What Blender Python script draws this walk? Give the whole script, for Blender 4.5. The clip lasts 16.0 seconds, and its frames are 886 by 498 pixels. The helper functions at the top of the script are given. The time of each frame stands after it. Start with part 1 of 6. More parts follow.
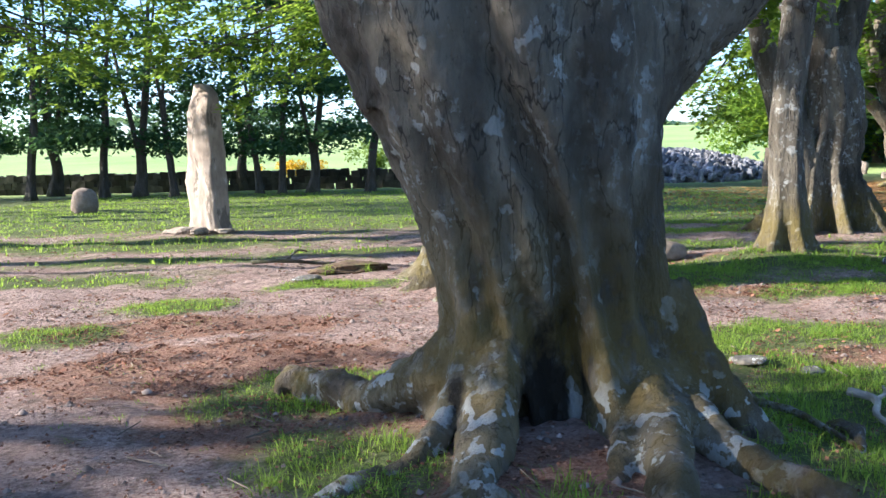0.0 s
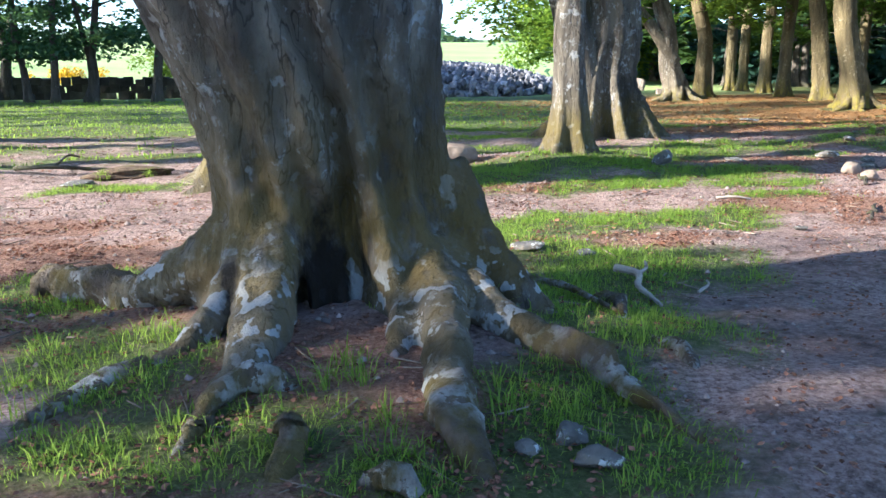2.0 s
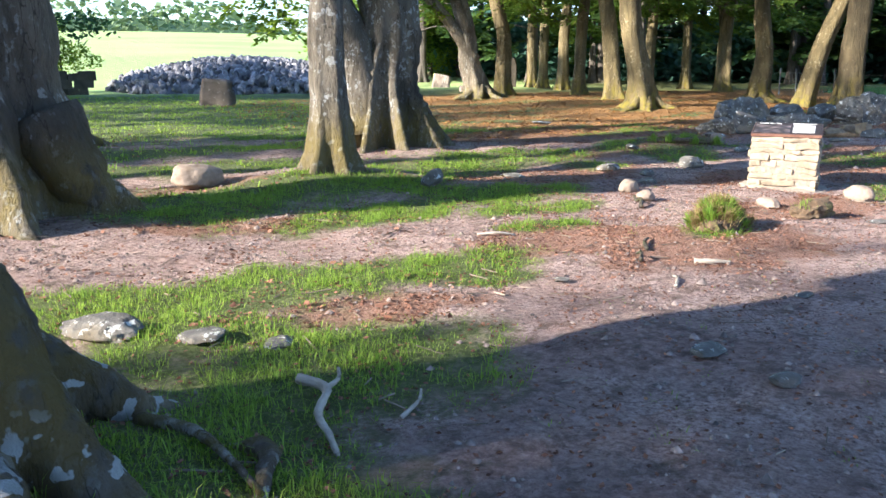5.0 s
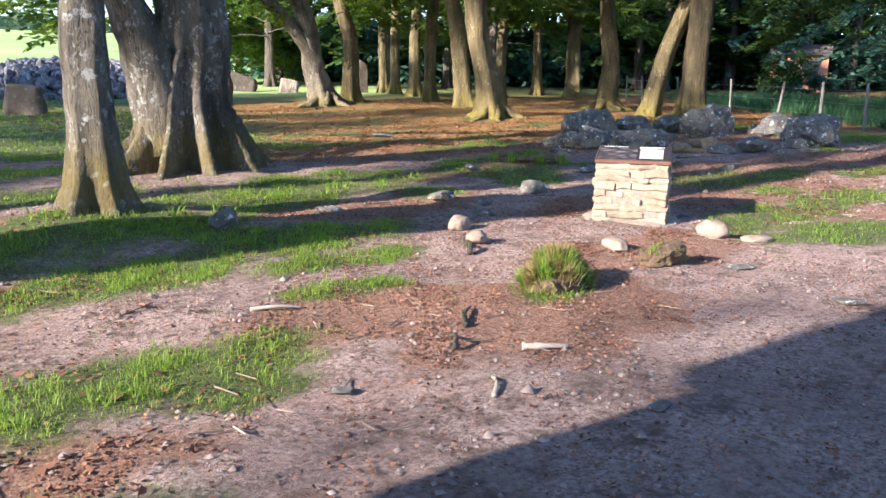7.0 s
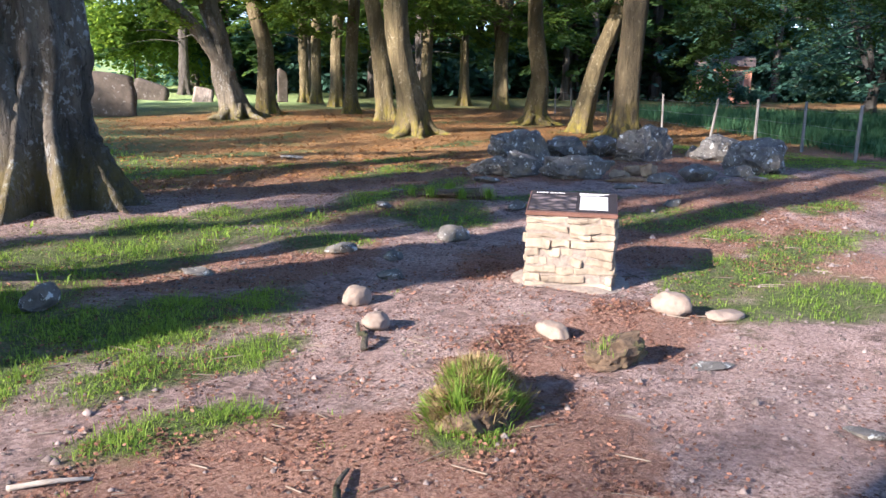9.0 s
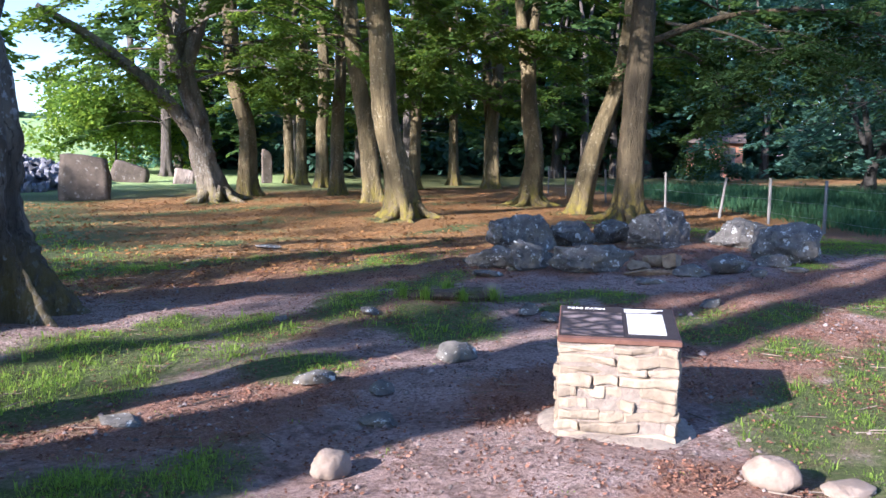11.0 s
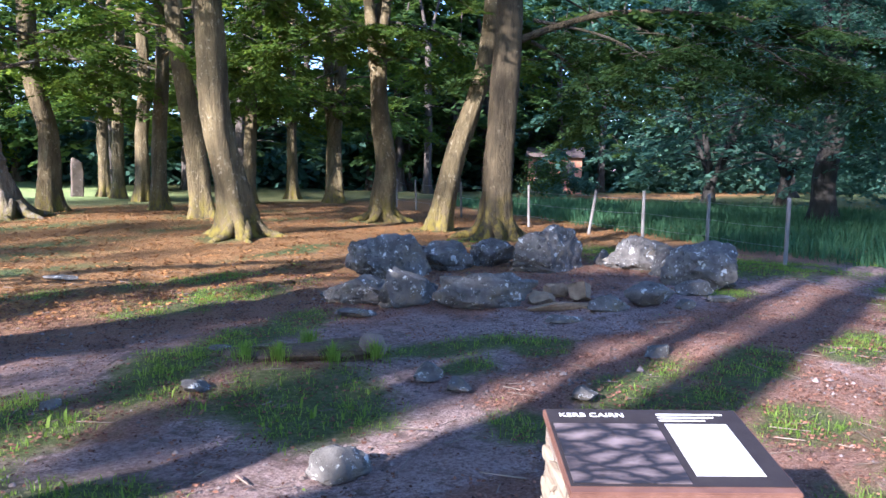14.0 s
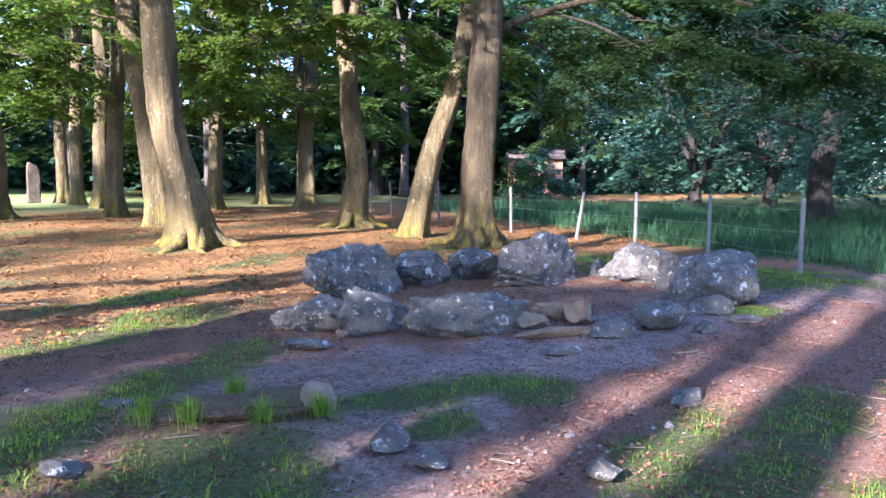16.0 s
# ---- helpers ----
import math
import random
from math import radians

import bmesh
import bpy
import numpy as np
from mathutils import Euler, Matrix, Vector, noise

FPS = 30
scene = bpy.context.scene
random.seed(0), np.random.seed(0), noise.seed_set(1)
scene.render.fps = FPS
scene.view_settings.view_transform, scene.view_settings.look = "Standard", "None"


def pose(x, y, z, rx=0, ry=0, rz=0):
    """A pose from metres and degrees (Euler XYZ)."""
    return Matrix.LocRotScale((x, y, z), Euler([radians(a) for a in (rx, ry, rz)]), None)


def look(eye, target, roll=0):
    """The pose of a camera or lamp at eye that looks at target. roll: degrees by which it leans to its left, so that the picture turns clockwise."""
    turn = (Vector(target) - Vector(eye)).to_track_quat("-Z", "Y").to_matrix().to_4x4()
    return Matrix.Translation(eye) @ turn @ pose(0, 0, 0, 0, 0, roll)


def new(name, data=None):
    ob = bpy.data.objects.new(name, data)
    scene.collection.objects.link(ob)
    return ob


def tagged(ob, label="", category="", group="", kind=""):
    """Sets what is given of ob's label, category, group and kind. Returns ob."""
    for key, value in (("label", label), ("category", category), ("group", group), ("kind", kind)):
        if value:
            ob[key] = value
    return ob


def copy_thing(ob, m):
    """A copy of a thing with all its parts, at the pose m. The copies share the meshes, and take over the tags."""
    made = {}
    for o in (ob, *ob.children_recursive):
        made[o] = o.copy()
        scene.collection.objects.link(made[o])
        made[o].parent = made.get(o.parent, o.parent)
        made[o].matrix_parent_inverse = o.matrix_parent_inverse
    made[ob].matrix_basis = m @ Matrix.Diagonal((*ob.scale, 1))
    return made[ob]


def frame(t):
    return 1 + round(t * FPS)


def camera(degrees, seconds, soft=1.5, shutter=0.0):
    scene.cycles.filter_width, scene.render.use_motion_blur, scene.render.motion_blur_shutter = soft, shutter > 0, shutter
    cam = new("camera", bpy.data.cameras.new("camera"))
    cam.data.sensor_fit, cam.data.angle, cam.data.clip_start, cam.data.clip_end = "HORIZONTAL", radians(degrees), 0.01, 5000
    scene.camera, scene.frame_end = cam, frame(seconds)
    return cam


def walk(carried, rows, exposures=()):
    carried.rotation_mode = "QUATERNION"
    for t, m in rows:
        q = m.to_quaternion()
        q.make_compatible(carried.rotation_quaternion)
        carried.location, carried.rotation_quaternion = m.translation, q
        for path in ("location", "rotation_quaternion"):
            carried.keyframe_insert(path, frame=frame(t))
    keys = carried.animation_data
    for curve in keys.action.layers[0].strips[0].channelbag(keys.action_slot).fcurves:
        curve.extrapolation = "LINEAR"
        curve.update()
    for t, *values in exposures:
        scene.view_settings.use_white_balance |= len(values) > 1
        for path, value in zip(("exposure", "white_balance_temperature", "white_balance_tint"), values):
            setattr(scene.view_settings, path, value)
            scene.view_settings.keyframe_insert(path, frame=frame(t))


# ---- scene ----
# ---------------------------------------------------------------- camera
cam = camera(56.3, 16.0)
METRES, EYE = 11.3, 1.5
ROWS = [
    (0.0, 0.0, 0.0, 0.0, -0.13, -6.12, 1.24),
    (0.5, 0.0022, -0.0004, -0.0028, -4.81, -6.94, 0.75),
    (1.0, 0.0026, -0.001, -0.0049, -10.01, -9.32, 0.31),
    (1.5, 0.0035, 0.0006, -0.0095, -12.73, -11.45, 0.21),
    (2.0, 0.011, 0.008, -0.0172, -13.65, -11.99, 0.21),
    (2.5, 0.0235, 0.0196, -0.018, -13.91, -12.23, 0.32),
    (3.0, 0.0348, 0.0263, -0.0148, -13.01, -12.26, 0.42),
    (3.5, 0.0485, 0.0436, -0.0172, -11.97, -12.46, 0.43),
    (4.0, 0.0636, 0.0652, -0.013, -13.92, -12.47, 0.21),
    (4.5, 0.0883, 0.0856, -0.0107, -21.31, -12.51, -0.14),
    (5.0, 0.1168, 0.1069, -0.0016, -25.94, -12.48, -0.19),
    (7.5, 0.2562, 0.2304, 0.0124, -37.18, -12.3, -0.68),
    (8.0, 0.2864, 0.2568, 0.0174, -38.79, -12.28, -0.76),
    (10.5, 0.4004, 0.4046, 0.0337, -41.1, -9.07, -0.76),
    (11.0, 0.4261, 0.4348, 0.0302, -41.04, -6.49, -0.63),
    (11.5, 0.4508, 0.4675, 0.0298, -42.22, -5.98, -0.73),
    (12.0, 0.4723, 0.5026, 0.0289, -44.62, -5.78, -0.87),
    (12.5, 0.4972, 0.5369, 0.0248, -47.77, -5.65, -1.09),
    (13.0, 0.5174, 0.5674, 0.0236, -49.71, -5.52, -1.12),
    (13.5, 0.5387, 0.5949, 0.022, -50.65, -5.46, -1.09),
    (14.0, 0.5645, 0.6189, 0.0205, -52.35, -5.36, -1.04),
    (14.5, 0.5924, 0.6427, 0.0226, -53.11, -5.27, -0.93),
    (15.0, 0.6181, 0.6668, 0.0213, -53.44, -5.23, -0.84),
    (15.5, 0.6504, 0.6839, 0.019, -53.64, -5.18, -0.73),
    (16.0, 0.6792, 0.6984, 0.0169, -53.82, -5.12, -0.61),
]
walk(cam, [(t, pose(METRES * x, METRES * y, EYE + METRES * z, 90 + pitch, roll, yaw)) for t, x, y, z, yaw, pitch, roll in ROWS],
     exposures=[(0.0, 2.1, 5200, 14), (2.0, 2.38, 5100, 14), (4.0, 2.32, 5200, 14), (5.0, 2.35, 5300, 15), (7.5, 2.1, 5350, 21), (11.0, 2.05, 4900, 25), (13.0, 2.22, 4800, 27), (14.5, 2.4, 4870, 28), (16.0, 2.85, 4950, 31)])

# ---------------------------------------------------------------- sun and sky
SUN_ELEV, SUN_AZ = 23.0, 0.0          # height of the sun; heading of the shadows from the x axis
world = bpy.data.worlds.new("world")
scene.world = world
world.use_nodes = True
wn = world.node_tree.nodes
sky = wn.new("ShaderNodeTexSky")
sky.sky_type, sky.sun_disc = "NISHITA", False
sky.sun_elevation, sky.sun_rotation = radians(SUN_ELEV), radians(-90 - SUN_AZ)
sky.air_density, sky.dust_density, sky.ozone_density = 1.0, 0.6, 2.0
wn["Background"].inputs["Strength"].default_value = 0.092
world.node_tree.links.new(sky.outputs[0], wn["Background"].inputs["Color"])

sun_data = bpy.data.lights.new("sun", "SUN")
sun_data.energy, sun_data.angle, sun_data.color = 5.0, radians(0.9), (1.0, 0.83, 0.58)
sun = new("sun", sun_data)
ce, se = math.cos(radians(SUN_ELEV)), math.sin(radians(SUN_ELEV))
ca, sa = math.cos(radians(SUN_AZ)), math.sin(radians(SUN_AZ))
sun.matrix_world = look((-40 * ca * ce, -40 * sa * ce, 40 * se), (0, 0, 0))


# ---------------------------------------------------------------- materials
def material(name, colours, scale=5.0, rough=0.85, bump=0.3, detail=8.0, patches=(), bump_scale=None, spec=0.3, stretch=(1, 1, 1), island=0.0, metal=0.0):
    """A noise-mixed surface: colours is a list of (position, rgb) along a noise; patches are (rgb, scale, threshold, softness, strength)
    blotches on top; island varies single pieces."""
    m = bpy.data.materials.new(name)
    m.use_nodes = True
    nt = m.node_tree
    n, l = nt.nodes, nt.links
    bsdf = n["Principled BSDF"]
    bsdf.inputs["Roughness"].default_value = rough
    bsdf.inputs["Metallic"].default_value = metal
    bsdf.inputs["Specular IOR Level"].default_value = spec
    coord, mapping = n.new("ShaderNodeTexCoord"), n.new("ShaderNodeMapping")
    mapping.inputs["Scale"].default_value = stretch
    l.new(coord.outputs["Object"], mapping.inputs["Vector"])
    vec = mapping.outputs["Vector"]

    def noise_tex(s, d=detail, r=0.6):
        t = n.new("ShaderNodeTexNoise")
        t.inputs["Scale"].default_value, t.inputs["Detail"].default_value, t.inputs["Roughness"].default_value = s, d, r
        l.new(vec, t.inputs["Vector"])
        return t.outputs["Fac"]

    ramp = n.new("ShaderNodeValToRGB")
    el = ramp.color_ramp.elements
    while len(el) < len(colours):
        el.new(0.5)
    for e, (p, c) in zip(el, colours):
        e.position, e.color = p, (*c, 1)
    l.new(noise_tex(scale), ramp.inputs["Fac"])
    col = ramp.outputs["Color"]
    for rgb, s, th, soft, strength in patches:
        mr = n.new("ShaderNodeMapRange")
        mr.inputs["From Min"].default_value, mr.inputs["From Max"].default_value = th, th + soft
        mr.inputs["To Max"].default_value = strength
        l.new(noise_tex(s, 6.0, 0.65), mr.inputs["Value"])
        mx = n.new("ShaderNodeMix")
        mx.data_type = "RGBA"
        mx.inputs["B"].default_value = (*rgb, 1)
        l.new(mr.outputs["Result"], mx.inputs["Factor"])
        l.new(col, mx.inputs["A"])
        col = mx.outputs["Result"]
    if island:
        geo, info = n.new("ShaderNodeNewGeometry"), n.new("ShaderNodeObjectInfo")
        add, hsv, mr = n.new("ShaderNodeMath"), n.new("ShaderNodeHueSaturation"), n.new("ShaderNodeMapRange")
        l.new(geo.outputs["Random Per Island"], add.inputs[0])
        l.new(info.outputs["Random"], add.inputs[1])
        fr = n.new("ShaderNodeMath")
        fr.operation = "FRACT"
        l.new(add.outputs[0], fr.inputs[0])
        mr.inputs["To Min"].default_value, mr.inputs["To Max"].default_value = 1 - island, 1 + island
        l.new(fr.outputs[0], mr.inputs["Value"])
        l.new(mr.outputs["Result"], hsv.inputs["Value"])
        l.new(col, hsv.inputs["Color"])
        col = hsv.outputs["Color"]
    l.new(col, bsdf.inputs["Base Color"])
    if bump:
        b = n.new("ShaderNodeBump")
        b.inputs["Strength"].default_value, b.inputs["Distance"].default_value = bump, 0.03
        l.new(noise_tex(bump_scale or scale * 4, 10.0, 0.7), b.inputs["Height"])
        l.new(b.outputs["Normal"], bsdf.inputs["Normal"])
    return m


def leaf_material(name, dark, light, through_rgb, share=0.4):
    """Thin leaves: half reflect, half let light through; every leaf its own shade."""
    m = bpy.data.materials.new(name)
    m.use_nodes = True
    n, l = m.node_tree.nodes, m.node_tree.links
    n.clear()
    out, mix = n.new("ShaderNodeOutputMaterial"), n.new("ShaderNodeMixShader")
    dif, tra, gls = n.new("ShaderNodeBsdfPrincipled"), n.new("ShaderNodeBsdfTranslucent"), n.new("ShaderNodeNewGeometry")
    ramp, ramp2 = n.new("ShaderNodeValToRGB"), n.new("ShaderNodeValToRGB")
    for r, a, b in ((ramp, dark, light), (ramp2, [c * 0.6 for c in through_rgb], through_rgb)):
        r.color_ramp.elements[0].color, r.color_ramp.elements[1].color = (*a, 1), (*b, 1)
        l.new(gls.outputs["Random Per Island"], r.inputs["Fac"])
    dif.inputs["Roughness"].default_value, dif.inputs["Specular IOR Level"].default_value = 0.65, 0.12
    l.new(ramp.outputs[0], dif.inputs["Base Color"])
    l.new(ramp2.outputs[0], tra.inputs["Color"])
    mix.inputs["Fac"].default_value = share
    l.new(dif.outputs[0], mix.inputs[1])
    l.new(tra.outputs[0], mix.inputs[2])
    l.new(mix.outputs[0], out.inputs["Surface"])
    return m


def bark_material(name, base, lichen, moss_rgb, moss_top, lichen_amt=0.56, stains=0.0, rot=(), feet=0.0):
    """Smooth beech bark: grey ground, dark vertical streaks, pale lichen blotches, moss towards the foot of the trunk.
    rot: near-black ovals, stain and hollow shade painted in one.
    """
    m = bpy.data.materials.new(name)
    m.use_nodes = True
    n, l = m.node_tree.nodes, m.node_tree.links
    bsdf = n["Principled BSDF"]
    bsdf.inputs["Roughness"].default_value, bsdf.inputs["Specular IOR Level"].default_value = 0.8, 0.25
    coord = n.new("ShaderNodeTexCoord")

    def tex(scale, stretch=(1, 1, 1), detail=8.0, rough=0.6):
        mp, t = n.new("ShaderNodeMapping"), n.new("ShaderNodeTexNoise")
        mp.inputs["Scale"].default_value = stretch
        t.inputs["Scale"].default_value, t.inputs["Detail"].default_value, t.inputs["Roughness"].default_value = scale, detail, rough
        l.new(coord.outputs["Object"], mp.inputs["Vector"])
        l.new(mp.outputs["Vector"], t.inputs["Vector"])
        return t.outputs["Fac"]

    def remap(v, a, b, c=0.0, d=1.0):
        r = n.new("ShaderNodeMapRange")
        for k, x in (("From Min", a), ("From Max", b), ("To Min", c), ("To Max", d)):
            r.inputs[k].default_value = x
        l.new(v, r.inputs["Value"])
        return r.outputs["Result"]

    def mixed(f, a, rgb):
        x = n.new("ShaderNodeMix")
        x.data_type = "RGBA"
        x.inputs["B"].default_value = (*rgb, 1)
        l.new(f, x.inputs["Factor"])
        l.new(a, x.inputs["A"])
        return x.outputs["Result"]

    def times(a, b):
        x = n.new("ShaderNodeMath")
        x.operation = "MULTIPLY"
        l.new(a, x.inputs[0])
        l.new(b, x.inputs[1])
        return x.outputs[0]

    ramp = n.new("ShaderNodeValToRGB")
    e = ramp.color_ramp.elements
    e[0].position, e[0].color = 0.3, (*[c * 0.55 for c in base], 1)
    e[1].position, e[1].color = 0.7, (*[min(1, c * 1.25) for c in base], 1)
    l.new(tex(3.0, (1.5, 1.5, 0.5)), ramp.inputs["Fac"])
    col = ramp.outputs["Color"]
    col = mixed(remap(tex(5, (2.5, 2.5, 0.35)), 0.55, 0.66, 0, 0.55), col, [c * 0.3 for c in base])
    col = mixed(remap(tex(30, (1, 1, 0.6), 4, 0.7), 0.6, 0.68, 0, 0.6), col, [c * 0.35 for c in base])
    col = mixed(times(remap(tex(3.4, (1.2, 1.2, 0.5), 6, 0.65), 0.48, 0.64, 0, 0.35), remap(tex(16, (1, 1, 0.7), 6, 0.7), 0.42, 0.6)), col, [min(1, base[0] * 1.65), base[1] * 1.75, base[2] * 1.8])
    col = mixed(times(remap(tex(15, (1, 1, 0.8), 5, 0.65), lichen_amt, lichen_amt + 0.035, 0, 0.8), remap(tex(2.6), 0.45, 0.58)), col, lichen)
    if stains:
        col = mixed(remap(tex(1.15, (1.6, 1.6, 0.55), 5, 0.55), 0.47, 0.59, 0, stains), col, [c * 0.25 for c in base])
    if stains > 0.6:
        line = tex(2.6, (1.7, 1.7, 0.42), 4, 0.55)
        col = mixed(times(remap(line, 0.487, 0.498, 0, 0.85), remap(line, 0.509, 0.498)), col, [c * 0.12 for c in base])
        flake = times(remap(tex(7.0, (1, 1, 0.75), 3, 0.5), 0.655, 0.68, 0, 0.6), remap(tex(22, (1, 1, 1), 4, 0.6), 0.36, 0.46))
        col = mixed(flake, col, lichen)
    sep = n.new("ShaderNodeSeparateXYZ")
    l.new(coord.outputs["Object"], sep.inputs[0])
    low = remap(sep.outputs["Z"], moss_top, moss_top * 0.15)
    if stains > 0.6:
        low = times(times(low, remap(sep.outputs["Z"], 0.02, 0.4, 0.4, 1.0)), remap(tex(22, (1, 1, 0.6), 6, 0.7), 0.26, 0.42))
    col = mixed(times(low, remap(tex(6.0, (1.3, 1.3, 0.7)), 0.34 if stains > 0.6 else 0.42, 0.5 if stains > 0.6 else 0.6, 0, 0.9)), col, moss_rgb)
    if feet:
        crust = times(remap(tex(8.5, (1, 1, 1), 3, 0.5), 0.585, 0.605, 0, 0.75), remap(sep.outputs["Z"], feet, feet * 0.55))
        col = mixed(crust, col, lichen)
    # near-black ovals: wet-wood stain with the hollow's shade painted into it
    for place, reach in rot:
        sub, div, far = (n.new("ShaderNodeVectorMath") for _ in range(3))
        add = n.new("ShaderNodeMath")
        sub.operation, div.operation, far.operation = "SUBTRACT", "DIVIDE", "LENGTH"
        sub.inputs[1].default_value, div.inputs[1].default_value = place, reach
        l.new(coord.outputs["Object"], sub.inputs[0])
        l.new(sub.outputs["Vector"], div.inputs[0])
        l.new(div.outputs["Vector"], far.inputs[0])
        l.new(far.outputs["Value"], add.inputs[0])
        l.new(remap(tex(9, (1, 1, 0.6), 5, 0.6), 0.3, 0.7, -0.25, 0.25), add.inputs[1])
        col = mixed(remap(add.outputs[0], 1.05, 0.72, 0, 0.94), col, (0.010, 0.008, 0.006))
    l.new(col, bsdf.inputs["Base Color"])
    b, b2 = n.new("ShaderNodeBump"), n.new("ShaderNodeBump")
    b.inputs["Strength"].default_value, b.inputs["Distance"].default_value = 1.0, 0.045
    b2.inputs["Strength"].default_value, b2.inputs["Distance"].default_value = 1.0, 0.10
    l.new(tex(26, (1, 1, 0.5), 8, 0.7), b.inputs["Height"])
    l.new(tex(6, (1.4, 1.4, 0.35), 6), b2.inputs["Height"])
    l.new(b2.outputs["Normal"], b.inputs["Normal"])
    l.new(b.outputs["Normal"], bsdf.inputs["Normal"])
    return m


# its rot ovals paint shade into the two hollows between the feet
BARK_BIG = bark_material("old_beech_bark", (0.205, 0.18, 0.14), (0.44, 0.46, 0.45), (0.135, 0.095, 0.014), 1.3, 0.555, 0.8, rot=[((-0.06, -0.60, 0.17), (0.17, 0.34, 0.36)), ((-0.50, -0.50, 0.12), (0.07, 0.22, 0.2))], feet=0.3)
BARK_TWIN = bark_material("ridged_mossy_bark", (0.15, 0.13, 0.10), (0.36, 0.37, 0.36), (0.15, 0.115, 0.018), 0.85, 0.55, 0.7)
BARK_ROOT = bark_material("root_bark", (0.15, 0.118, 0.085), (0.48, 0.49, 0.46), (0.11, 0.085, 0.02), 0.3, 0.47, 0.35)
BARK = bark_material("beech_bark", (0.17, 0.142, 0.10), (0.36, 0.35, 0.30), (0.17, 0.14, 0.022), 0.7, 0.55, 0.6)
BARK_WOOD = bark_material("wood_beech_bark", (0.15, 0.118, 0.056), (0.32, 0.28, 0.18), (0.20, 0.165, 0.022), 0.9, 0.57, 0.6)
BARK_MOSSY = bark_material("mossy_brown_bark", (0.085, 0.066, 0.034), (0.16, 0.14, 0.09), (0.22, 0.17, 0.025), 1.1, 0.6, 0.5)
# bark darkened so that the meadow trees' shade sits in its colour
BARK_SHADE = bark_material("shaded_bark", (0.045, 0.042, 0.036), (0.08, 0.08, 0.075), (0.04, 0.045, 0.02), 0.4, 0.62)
BARK_DARK = bark_material("dark_bark", (0.10, 0.085, 0.07), (0.24, 0.24, 0.22), (0.07, 0.07, 0.03), 0.4, 0.6)
# LEAF_LIT, LEAF_MID, LEAF_DEEP: one leaf lit, half lit and shaded by colour
LEAF_LIT = leaf_material("sunlit_leaf", (0.06, 0.12, 0.018), (0.12, 0.20, 0.03), (0.36, 0.5, 0.05), 0.5)
LEAF_MID = leaf_material("half_lit_leaf", (0.04, 0.08, 0.016), (0.085, 0.14, 0.026), (0.23, 0.34, 0.032), 0.45)
# paled and greyed: distance haze mixed into the leaf colour
LEAF_FAR_HAZE = leaf_material("hazy_far_leaf", (0.12, 0.18, 0.10), (0.20, 0.26, 0.15), (0.2, 0.3, 0.12), 0.3)
LEAF_DEEP = leaf_material("shaded_leaf", (0.03, 0.066, 0.022), (0.066, 0.115, 0.036), (0.15, 0.25, 0.045), 0.42)
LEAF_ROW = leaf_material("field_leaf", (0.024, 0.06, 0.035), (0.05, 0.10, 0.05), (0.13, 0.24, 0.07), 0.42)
# blue haze and shade of the meadow side mixed into this leaf colour
LEAF_BLUE_HAZE = leaf_material("hazy_shade_leaf", (0.045, 0.105, 0.078), (0.085, 0.17, 0.12), (0.13, 0.27, 0.15), 0.45)
GRASS = leaf_material("grass_blade", (0.07, 0.15, 0.016), (0.25, 0.34, 0.055), (0.40, 0.56, 0.08), 0.5)
GRASS_DRY = leaf_material("meadow_blade", (0.035, 0.10, 0.05), (0.08, 0.165, 0.075), (0.13, 0.25, 0.09), 0.38)
LITTER = leaf_material("fallen_leaf", (0.05, 0.026, 0.018), (0.30, 0.15, 0.095), (0.22, 0.09, 0.04), 0.12)
LITTER_WOOD = leaf_material("golden_fallen_leaf", (0.10, 0.042, 0.014), (0.42, 0.22, 0.075), (0.3, 0.13, 0.03), 0.12)
GORSE = leaf_material("gorse_flower", (0.5, 0.30, 0.01), (0.75, 0.50, 0.02), (0.6, 0.4, 0.02), 0.2)
STONE_GREY = material("grey_lichen_stone", [(0.28, (0.045, 0.042, 0.038)), (0.5, (0.125, 0.117, 0.103)), (0.75, (0.25, 0.235, 0.21))], 5.0, 0.9, 1.0,
                      patches=[((0.12, 0.088, 0.04), 2.4, 0.53, 0.12, 0.7), ((0.03, 0.03, 0.028), 11.0, 0.57, 0.06, 0.7), ((0.52, 0.53, 0.49), 9.0, 0.60, 0.03, 0.85),
                               ((0.48, 0.49, 0.45), 26.0, 0.62, 0.03, 0.8)], bump_scale=12)
STONE_PALE = material("pale_sandstone", [(0.3, (0.17, 0.135, 0.105)), (0.55, (0.33, 0.27, 0.22)), (0.8, (0.44, 0.39, 0.33))], 2.4, 0.9, 0.8,
                      patches=[((0.08, 0.065, 0.05), 2.2, 0.55, 0.06, 0.75), ((0.5, 0.47, 0.42), 5.0, 0.6, 0.05, 0.5)], bump_scale=9, stretch=(1.5, 1.5, 0.6))
STONE_WARM = material("warm_boulder", [(0.3, (0.16, 0.12, 0.09)), (0.7, (0.28, 0.225, 0.175))], 9.0, 0.9, 0.5, patches=[((0.16, 0.12, 0.08), 4.0, 0.56, 0.1, 0.5)], bump_scale=20)
STONE_TAN = material("tan_kerb_stone", [(0.3, (0.20, 0.13, 0.075)), (0.7, (0.40, 0.29, 0.17))], 6.0, 0.9, 0.6, patches=[((0.14, 0.09, 0.05), 4.0, 0.56, 0.1, 0.5)], bump_scale=20)
STONE_SLAB = material("brown_slab_stone", [(0.3, (0.06, 0.048, 0.036)), (0.7, (0.13, 0.105, 0.08))], 3.0, 0.9, 0.5, patches=[((0.28, 0.27, 0.24), 7.0, 0.6, 0.05, 0.6)])
